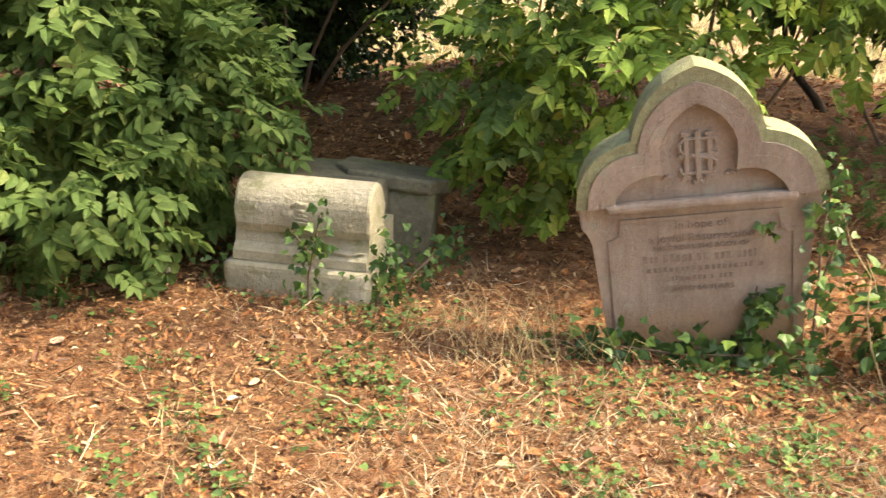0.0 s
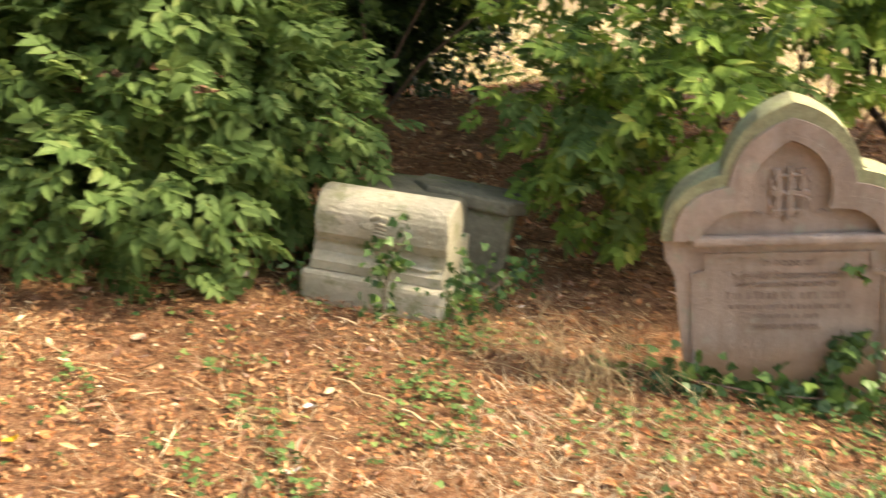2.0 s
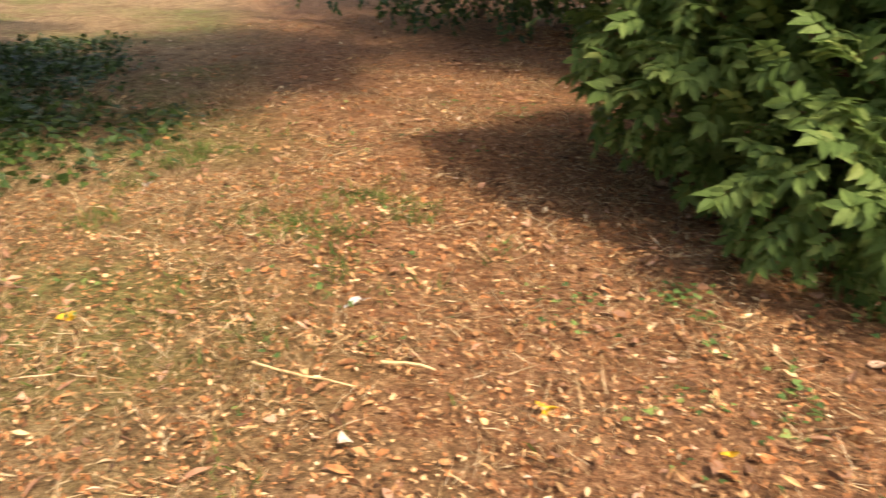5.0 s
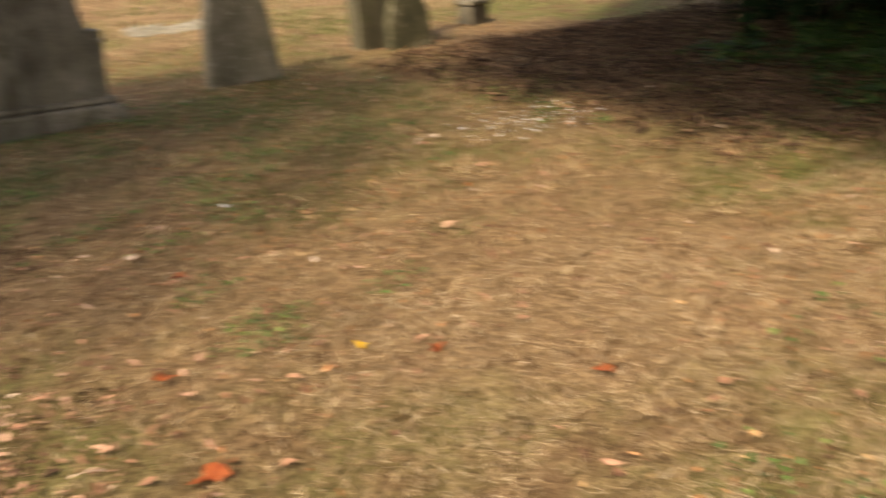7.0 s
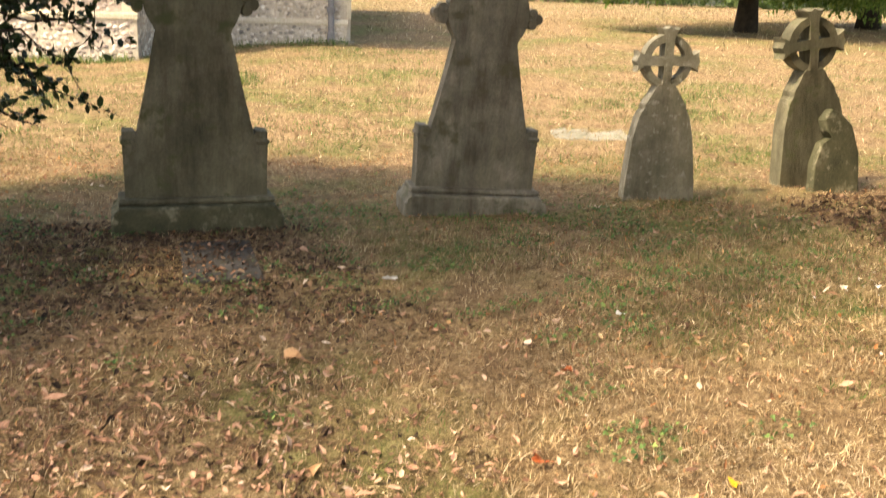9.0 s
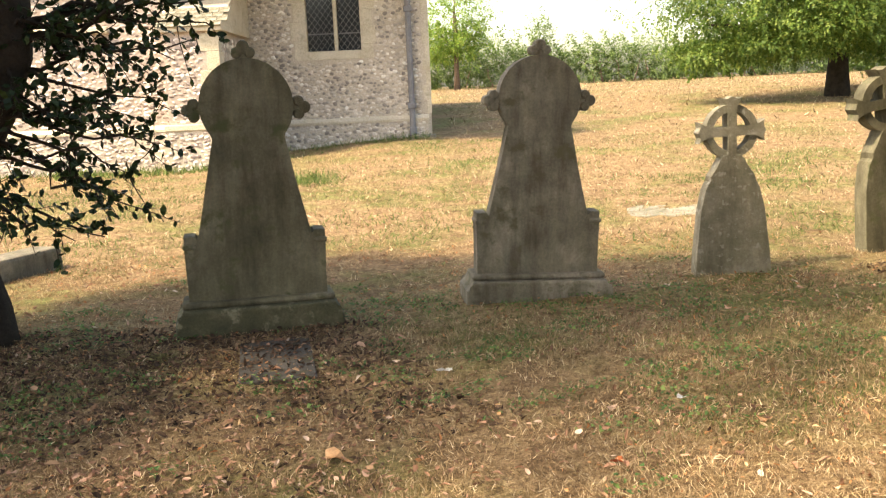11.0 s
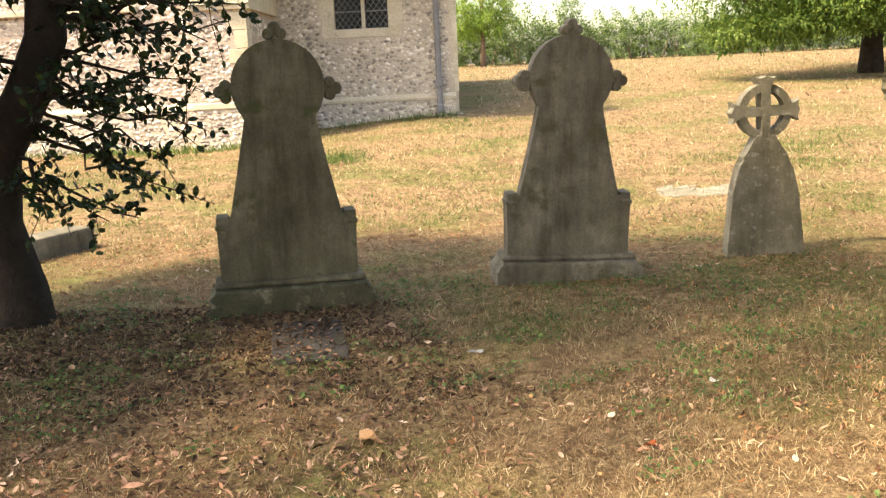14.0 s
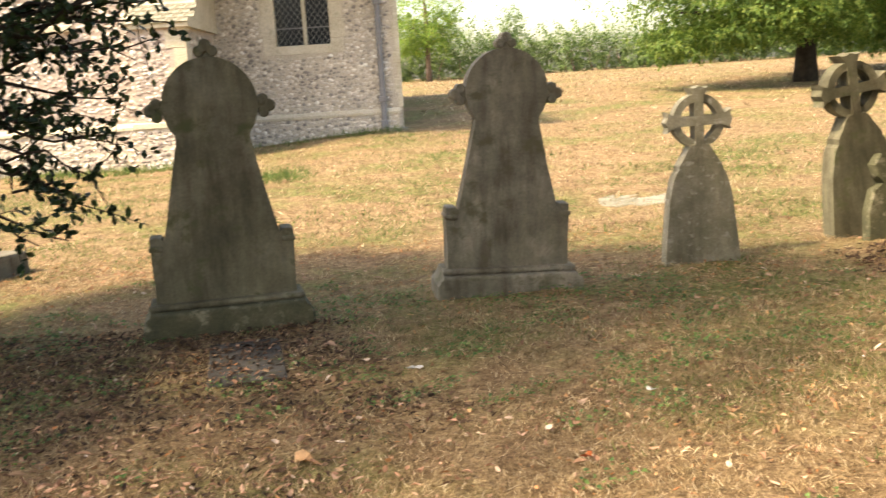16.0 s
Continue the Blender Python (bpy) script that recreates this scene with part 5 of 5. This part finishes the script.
me = scattered("lawn_weeds", IVY_V, IVY_F, frames_from(r.normal(0, 1, (m, 3)) * (1, 1, 0.4), r.normal(0, 0.4, (m, 3)) + (0, 0, 1)), r.uniform(0.010, 0.024, m), p + np.column_stack([np.zeros(m), np.zeros(m), r.uniform(0.01, 0.035, m)]))
tagged(part("lawn_weeds", me, GROUND_IVY), "small green weeds in the dry lawn", "weeds", kind="stuff")

bush("fern_clump", "low green ferns and nettles on the litter bank", [((-0.95, -5.0, 0.22), (0.30, 0.28, 0.20)), ((-0.55, -5.5, 0.30), (0.25, 0.25, 0.18))], 130, 0.10, ELDER, COMPOUND, (-0.9, -5.1, 0.03), [(-0.9, -4.9, 0.36), (-1.1, -5.1, 0.34), (-0.6, -5.4, 0.42)], 43, 0.005, 0.2)
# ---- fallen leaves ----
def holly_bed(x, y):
    """The leaf-strewn ground by the holly's foot, where dark litter deepens the shade."""
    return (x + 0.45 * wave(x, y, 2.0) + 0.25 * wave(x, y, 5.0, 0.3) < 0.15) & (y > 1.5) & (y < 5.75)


def off_slab(x, y):
    return (np.abs(x + 0.52) > 0.17) | (np.abs(y - 4.98) > 0.36)



LEAF_V = [(0, 0, 0.02)] + [(q * math.cos(a), q * math.sin(a) * 0.8, 0.10 * math.sin(2.3 * a + 1) + 0.06) for a, q in zip(np.linspace(0, 2 * math.pi, 9)[:-1], (0.6, 0.34, 0.5, 0.3, 0.45, 0.3, 0.5, 0.34))]
LEAF_F = [(0, i + 1, (i + 1) % 8 + 1) for i in range(8)]


def dead_leaf(rim, curl, bend):
    """A lobed dry leaf, curled across and bent along: a fan round its middle."""
    n = len(rim)
    v = [(0, 0, 0)]
    for k, q in enumerate(rim):
        a = 2 * math.pi * k / n
        x, y = q * math.cos(a), 0.72 * q * math.sin(a)
        v.append((x, y, curl * y * y + bend * x * x + 0.03 * math.sin(5 * a)))
    return v, [(0, k + 1, (k + 1) % n + 1) for k in range(n)]


LEAF_A = dead_leaf((0.80, 0.52, 0.46, 0.40, 0.50, 0.60), 1.1, 0.25)
LEAF_B = dead_leaf((0.95, 0.46, 0.42, 0.80, 0.40, 0.50), 1.6, -0.1)
LEAF_C = dead_leaf((0.62, 0.60, 0.40, 0.50, 0.36, 0.60), -0.7, 0.7)


def litter(name, label, p, lo, hi, r, tilt=0.3, lift=0.012, material=LITTER):
    """Leaves of two shapes, many small and few large."""
    pick = r.integers(0, 3, len(p))
    made = []
    for k, (v, f) in enumerate((LEAF_A, LEAF_B, LEAF_C)):
        some = p[pick == k]
        m = len(some)
        t = frames_from(r.normal(0, 1, (m, 3)) * (1, 1, tilt), r.normal(0, tilt, (m, 3)) + (0, 0, 1))
        t = t * np.stack([r.uniform(0.8, 1.25, m), r.uniform(0.5, 1.1, m), r.uniform(0.2, 2.0, m)], 1)[:, None, :]
        z = np.column_stack([np.zeros(m), np.zeros(m), r.uniform(0.002, lift, m)])
        made.append(scattered(name, v, f, t, lo + (hi - lo) * r.random(m) ** 2.2, some + z))
    tagged(part(name, joined(name, made), material), label, "fallen leaves", kind="stuff")


r = np.random.default_rng(71)
bed = strewn(90000, -1.8, 11.0, -5.5, 3.2, r, lambda x, y: (y + 0.15 * x + 0.5 * wave(x, y, 1.9, 0.6) + r.normal(0, 0.25, len(x)) < 0.2) & (r.random(len(x)) < np.clip(1.25 - 0.13 * np.maximum(x, 0), 0.25, 1)))
litter("leaf_litter", "thick bed of rusty brown leaf litter", bed, 0.008, 0.036, r, 0.45, 0.025)
crumb = strewn(60000, -1.6, 4.5, -3.4, 0.4, r)
litter("leaf_crumbs", "fine rusty crumbs of broken leaves", crumb, 0.006, 0.018, r, 0.7, 0.03)
big = strewn(4600, -1.8, 8.0, -4.6, 2.6, r, lambda x, y: (y - 0.12 * x + 0.4 * wave(x, y, 2.5) < 0.4))
litter("dead_leaves", "pale curled dead leaves over the litter", big, 0.014, 0.05, r, 0.4, 0.03, PALE_LITTER)
back = strewn(11000, -4.0, 9.0, -9.5, -4.0, r)
litter("leaf_litter", "brown leaf litter under the shrubs", back, 0.03, 0.06, r, 0.35, 0.02)
lawn = strewn(5200, -3.5, 5.0, 1.5, 8.0, r, lambda x, y: wave(x, y, 1.4, 0.3) + wave(x, y, 4.0, 1.1) > -0.25)
litter("dead_leaves", "scattered brown leaves on dry grass", lawn, 0.012, 0.042, r, 0.4, 0.03, PALE_LITTER)
bits = strewn(34000, -3.4, 5.2, -0.2, 8.4, r, lambda x, y: r.random(len(x)) < 0.35 + 0.5 * wave(x, y, 1.6, 0.8))
litter("leaf_crumbs", "small brown leaf crumbs in the dry turf", bits, 0.008, 0.024, r, 0.5, 0.03)
# Litter thickens and darkens where the holly's shadow should lie.
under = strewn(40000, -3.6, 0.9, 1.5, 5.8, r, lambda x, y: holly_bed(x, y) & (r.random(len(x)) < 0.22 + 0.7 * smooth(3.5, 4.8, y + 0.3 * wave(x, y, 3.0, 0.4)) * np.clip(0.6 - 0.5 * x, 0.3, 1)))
litter("leaf_litter", "brown leaf litter by the holly's foot, darkened to deepen the shade", under, 0.012, 0.04, r, 0.4, 0.025, DARK_LITTER)
shade = strewn(38000, -3.2, 0.9, 1.6, 5.2, r, lambda x, y: (x + 0.5 * wave(x, y, 2.0) + r.normal(0, 0.35, len(x)) < 0.2) & (r.random(len(x)) < np.clip(1.5 - 0.33 * y, 0.1, 1)))
litter("dead_leaves", "pinkish brown leaves near the holly", shade, 0.008, 0.034, r, 0.35, 0.025, PALE_LITTER)

# Real litter, its colour lowered to make the yew's shade darker.
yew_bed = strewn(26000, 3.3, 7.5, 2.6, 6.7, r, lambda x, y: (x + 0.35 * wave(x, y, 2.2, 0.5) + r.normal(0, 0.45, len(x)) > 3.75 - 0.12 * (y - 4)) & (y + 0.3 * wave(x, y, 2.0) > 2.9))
litter("leaf_litter", "leaf litter under the yew, darkened to deepen its shade", yew_bed, 0.02, 0.055, r, 0.3, 0.05, DARK_LITTER)

# ---- grass ----
BLADE_V = [(0.0, -0.5, 0), (0.0, 0.5, 0), (0.55, 0.35, 0.05), (0.55, -0.35, 0.05), (1.0, 0.0, -0.10)]
BLADE_T = [(0, 1, 2), (0, 2, 3), (3, 2, 4)]


def grass(name, label, p, lo, hi, r, material, flat=0.55, width=0.06):
    m = len(p)
    d = r.normal(0, flat, (m, 3))
    d[:, 2] = np.abs(r.normal(0.7, 0.35, m)) + 0.12
    t = frames_from(d, r.normal(0, 1, (m, 3)))
    size = r.uniform(lo, hi, m)
    t = t * np.stack([np.ones(m), width * r.uniform(0.7, 1.4, m), np.ones(m)], 1)[:, None, :]
    tagged(part(name, scattered(name, BLADE_V, BLADE_T, t, size, p), material), label, "grass", kind="stuff")


def tufts(p, per, spread, r):
    """Every place becomes the middle of a tuft of blades."""
    q = np.repeat(p, per, 0)
    q[:, :2] += r.normal(0, spread, (len(q), 2))
    q[:, 2] = ground_z(q[:, 0], q[:, 1])
    return q


r = np.random.default_rng(72)
turf = lambda x, y: (y + 0.15 * x + 0.5 * wave(x, y, 1.9, 0.6) > 0.0) & (wave(x, y, 3.3, 0.9) + 0.5 * wave(x, y, 9.0) > -0.75) & (r.random(len(x)) < np.clip(0.62 + 0.5 * wave(x, y, 1.3, 0.2) + 0.4 * wave(x, y, 5.0, 0.7), 0.12, 1) * np.where(holly_bed(x, y), 0.75 - 0.5 * smooth(3.5, 4.8, y), 1)) & off_slab(x, y)
grass("dry_grass", "short parched straw-coloured grass", strewn(170000, -3.4, 5.2, -0.9, 8.6, r, turf), 0.015, 0.05, r, GRASS_DRY, 0.8, 0.05)
near_turf = strewn(150000, -2.2, 3.4, 1.2, 5.6, r, lambda x, y: (r.random(len(x)) < np.where(holly_bed(x, y), 0.55, 0.95) * (0.7 + 0.4 * wave(x, y, 4.0, 0.5))) & off_slab(x, y))
grass("dry_grass", "dense short fuzz of parched turf", near_turf, 0.014, 0.042, r, GRASS_DRY, 0.7, 0.085)
grass("dry_grass_tufts", "small straw-coloured tufts in the parched turf", tufts(strewn(9500, -3.2, 5.0, -0.7, 8.2, r, turf), 16, 0.014, r), 0.018, 0.052, r, GRASS_DRY, 0.9, 0.06)
grass("dry_grass", "parched straw-coloured grass of the open field", strewn(60000, -8, 14, 8.3, 20, r, lambda x, y: x > -0.55 * y - 1), 0.03, 0.08, r, GRASS_DRY, 0.8, 0.10)
grass("dry_grass", "parched grass of the far field", strewn(30000, -4, 34, 20, 58, r, lambda x, y: (x > 0.9) & (x < 0.62 * y)), 0.05, 0.13, r, GRASS_DRY, 0.8, 0.16)
grass("green_grass", "patches of green grass in the dry turf", strewn(130000, -4, 5.2, 1.5, 13, r, lambda x, y: (0.8 * wave(x, y, 1.1, 0.5) + 0.7 * wave(x, y, 3.7, 0.1) + 0.4 * wave(x, y, 8.3) + 0.65 * (np.abs(y - 5.2) < 1.6) * (x > 0) > 0.42) & ((y > 2.6) | (x < 0.8)) & off_slab(x, y) & (r.random(len(x)) < np.where(holly_bed(x, y), 0.35, 1))), 0.015, 0.055, r, GRASS_GREEN, 0.7, 0.07)
grass("green_grass", "green tufts along the church wall", strewn(9000, -9, 0.4, 16.6, 20.3, r, lambda x, y: (y > np.where(x < -3.4, 16.9, 19.6)) & (wave(x, y, 1.7) > -0.2)), 0.08, 0.20, r, GRASS_GREEN, 0.5, 0.08)
grass("green_grass", "green patches in the open field", strewn(90000, -7, 10, 8.0, 19, r, lambda x, y: (x > -0.5 * y) & (0.7 * wave(x, y, 0.7, 0.4) + 0.7 * wave(x, y, 1.9, 0.9) + r.normal(0, 0.45, len(x)) > 0.75)), 0.03, 0.09, r, GRASS_GREEN, 0.7, 0.10)
grass("green_grass", "green tuft on the dry lawn", strewn(1500, -2.0, -0.9, 13.1, 14.6, r, lambda x, y: np.hypot((x + 1.4) / 0.5, (y - 13.8) / 0.7) + r.normal(0, 0.3, len(x)) < 0.8), 0.07, 0.20, r, GRASS_GREEN, 0.5, 0.05)
grass("dry_grass", "straw wisps among the leaf litter", strewn(36000, -1.6, 7.5, -3.6, 0.9, r, lambda x, y: wave(x, y, 2.7, 1.9) > -0.1), 0.04, 0.13, r, GRASS_DRY, 1.6, 0.03)
grass("green_grass", "green tufts on the bare leaf-strewn ground", strewn(60000, 1.6, 5.6, -1.6, 1.2, r, lambda x, y: 0.7 * wave(x, y, 1.9, 0.3) + 0.7 * wave(x, y, 5.1, 0.8) + 0.5 * wave(x, y, 10.0) + r.normal(0, 0.45, len(x)) > 1.35), 0.03, 0.09, r, GRASS_GREEN, 0.6, 0.10)
grass("dry_grass", "flattened pale straw between the litter and the turf", strewn(30000, 1.0, 4.2, 0.3, 2.8, r, lambda x, y: wave(x, y, 2.2, 0.6) > -0.5), 0.018, 0.05, r, GRASS_PALE, 1.2, 0.05)
grass("dry_grass", "pale bent straw over the litter by the headstone", strewn(9000, -1.5, 0.55, -2.75, -1.2, r, lambda x, y: wave(x, y, 3.1, 0.4) + r.normal(0, 0.5, len(x)) > -0.1), 0.035, 0.12, r, GRASS_PALE, 1.7, 0.03)
# Field blades are made paler than dry turf to carry the strong sunlight.
SUNLIT_BLADE = foliage("sunlit_field_blade", [(0.0, (0.50, 0.40, 0.18)), (0.5, (0.68, 0.57, 0.30)), (1.0, (0.80, 0.71, 0.45))], 0.7, 0.3, 0.2)
grass("sunlit_field_grass", "pale grass of the field beyond the shrubs, sunlight put into its colour", strewn(34000, -9, 16, -30, -9.0, r), 0.06, 0.18, r, SUNLIT_BLADE, 0.7, 0.16)
# arching tussock of dead straw
ts = thing("straw_tussock", pose(0.36, -2.86, 0), "arching tussock of dead straw beside the headstone", "dry grass")
for k in range(110):
    a, l, h = r.uniform(0, 2 * math.pi), r.uniform(0.14, 0.38), r.uniform(0.03, 0.20)
    b = Vector((r.normal(0, 0.14), r.normal(0, 0.09), 0))
    e = b + Vector((math.cos(a) * l, math.sin(a) * l * 0.6, 0.01))
    part("stalk", tube([b, b.lerp(e, 0.35) + Vector((0, 0, h)), b.lerp(e, 0.7) + Vector((0, 0, h * 0.8)), e], [0.0011, 0.0010, 0.0009, 0.0006], 4), STRAW if k % 2 == 0 else DULL_STRAW, ts)


# ---- small things on the ground ----
def scrap(name, label, x, y, size, material, seed, category="leaf", stretch=0.7):
    rr = np.random.default_rng(seed)
    bm = bmesh.new()
    n = 11
    rim = []
    for i in range(n):
        a = 2 * math.pi * i / n
        q = size * (1 + 0.35 * math.sin(3 * a + seed) + rr.uniform(-0.28, 0.22))
        rim.append(bm.verts.new((q * math.cos(a), q * stretch * math.sin(a), 0.012 + 0.25 * size * math.sin(2 * a + seed))))
    c = bm.verts.new((0, 0, 0.006))
    for i in range(n):
        bm.faces.new((c, rim[i], rim[(i + 1) % n]))
    bmesh.ops.solidify(bm, geom=bm.faces[:], thickness=0.0015)
    ob = part(name, bm, material)
    ob.matrix_world = pose(x, y, float(ground_z(x, y)) + 0.01, rr.uniform(-12, 12), rr.uniform(-12, 12), rr.uniform(0, 360))
    tagged(ob, label, category)


for k, (x, y, s, mt, lb) in enumerate([(0.355, 4.645, 0.036, WHITE_BIT, "white crumpled scrap on dry grass"), (1.354, 4.054, 0.03, WHITE_BIT, "small white feather on dry grass"), (0.772, -1.798, 0.024, WHITE_BIT, "small white scrap on leaf litter"), (0.95, -2.117, 0.022, WHITE_BIT, "pale grey scrap on leaf litter"), (2.694, -0.862, 0.04, WHITE_BIT, "white scrap on leaf litter"), (4.363, -0.268, 0.05, WHITE_BIT, "white scrap on bare ground")]):
    scrap("scrap", lb, x, y, s, mt, k, "scrap", 0.5)
for k, (x, y, s, mt, lb) in enumerate([(1.807, -1.145, 0.03, YELLOW_LEAF, "bright yellow fallen leaf on litter"), (1.456, -1.479, 0.02, YELLOW_LEAF, "small yellow fallen leaf"), (2.897, 1.335, 0.022, YELLOW_LEAF, "small yellow fallen leaf on dry grass"), (-0.08, 3.59, 0.055, BUFF_LEAF, "large buff curled leaf on grass"), (0.972, -2.013, 0.04, BUFF_LEAF, "pale buff leaf on litter"), (0.286, -2.653, 0.05, BUFF_LEAF, "upright buff leaf on litter"), (0.644, 2.186, 0.045, RED_LEAF, "rust-red crumpled leaf on dry grass"), (0.69, 2.72, 0.034, RED_LEAF, "rust-red leaf on dry grass"), (1.399, 2.399, 0.028, RED_LEAF, "rust-red leaf on dry grass"), (1.708, 2.006, 0.03, RED_LEAF, "rust-red leaf on dry grass"), (0.95, 3.40, 0.035, RED_LEAF, "rust-red leaf on dry grass"), (1.37, 3.53, 0.03, BUFF_LEAF, "buff leaf on dry grass"), (1.6, 3.76, 0.03, BUFF_LEAF, "buff leaf on dry grass"), (1.23, 2.54, 0.02, YELLOW_LEAF, "small yellow leaf on dry grass"), (0.0, 2.72, 0.03, BUFF_LEAF, "buff leaf on dry grass"), (2.9, 0.06, 0.03, YELLOW_LEAF, "yellow leaf on litter")]):
    scrap("fallen_leaf", lb, x, y, s, mt, 20 + k)
for k, (a, b, rad, mt, lb) in enumerate([((2.216, -0.809), (2.117, -0.941), 0.006, STRAW, "pale bare twig on leaf litter"), ((2.35, -0.45), (2.10, -0.70), 0.004, STRAW, "pale thin twig on leaf litter"), ((0.72, -2.25), (0.55, -2.22), 0.005, STRAW, "pale straw stalk on litter"), ((2.6, -1.75), (2.3, -1.62), 0.004, TWIG, "thin brown twig on litter"), ((3.5, 0.6), (3.2, 0.2), 0.006, TWIG, "crooked twig on bare ground"), ((2.95, 1.85), (2.85, 1.88), 0.004, STRAW, "short straw on dry grass"), ((1.0, -2.3), (0.75, -2.28), 0.004, STRAW, "straw stalk on litter")]):
    rr = np.random.default_rng(90 + k)
    pts = crooked((a[0], a[1], 0.022), (b[0], b[1], 0.020), 4, 0.008, rr)
    tagged(part("twig", tube(pts, [rad, rad, rad * 0.9, rad * 0.8, rad * 0.5], 6), mt), lb, "twig")
# grey-white chips in the turf
r = np.random.default_rng(95)
chips = strewn(1300, 1.5, 5.5, -1.8, 0.8, r)
m = len(chips)
me = scattered("pale_chips", LEAF_V, LEAF_F, frames_from(r.normal(0, 1, (m, 3)) * (1, 1, 0.3), r.normal(0, 0.3, (m, 3)) + (0, 0, 1)), r.uniform(0.008, 0.024, m), chips + (0, 0, 0.02))
tagged(part("pale_chips", me, BUFF_LEAF), "pale chips and feathers strewn on the ground", "litter", kind="stuff")
c = r.normal(0, 1, (150, 2)) * (0.28, 0.16) + (3.25, 4.4)
chips = np.column_stack([c, ground_z(c[:, 0], c[:, 1]) + 0.025])
m = len(chips)
me = scattered("pale_feathers", LEAF_V, LEAF_F, frames_from(r.normal(0, 1, (m, 3)) * (1, 1, 0.3), r.normal(0, 0.3, (m, 3)) + (0, 0, 1)), r.uniform(0.010, 0.026, m), chips)
tagged(part("pale_feathers", me, WHITE_BIT), "scattered pale feathers on the turf", "feathers", kind="stuff")
# bare stalks reaching out beside the headstone
for k in range(22):
    rr = np.random.default_rng(100 + k)
    a = Vector((rr.uniform(-1.5, -0.8), rr.uniform(-4.0, -2.9), 0))
    pts = crooked(a, a + Vector((rr.uniform(-0.5, 0.4), rr.uniform(-0.1, 0.3), rr.uniform(0.3, 0.7))), 5, 0.03, rr)
    tagged(part("dead_stalk", tube(pts, [0.003, 0.0027, 0.0024, 0.002, 0.0016, 0.001], 5), TWIG if k < 9 else STRAW), "thin dead bramble stalk among the nettles", "stalk", "dead stalks")
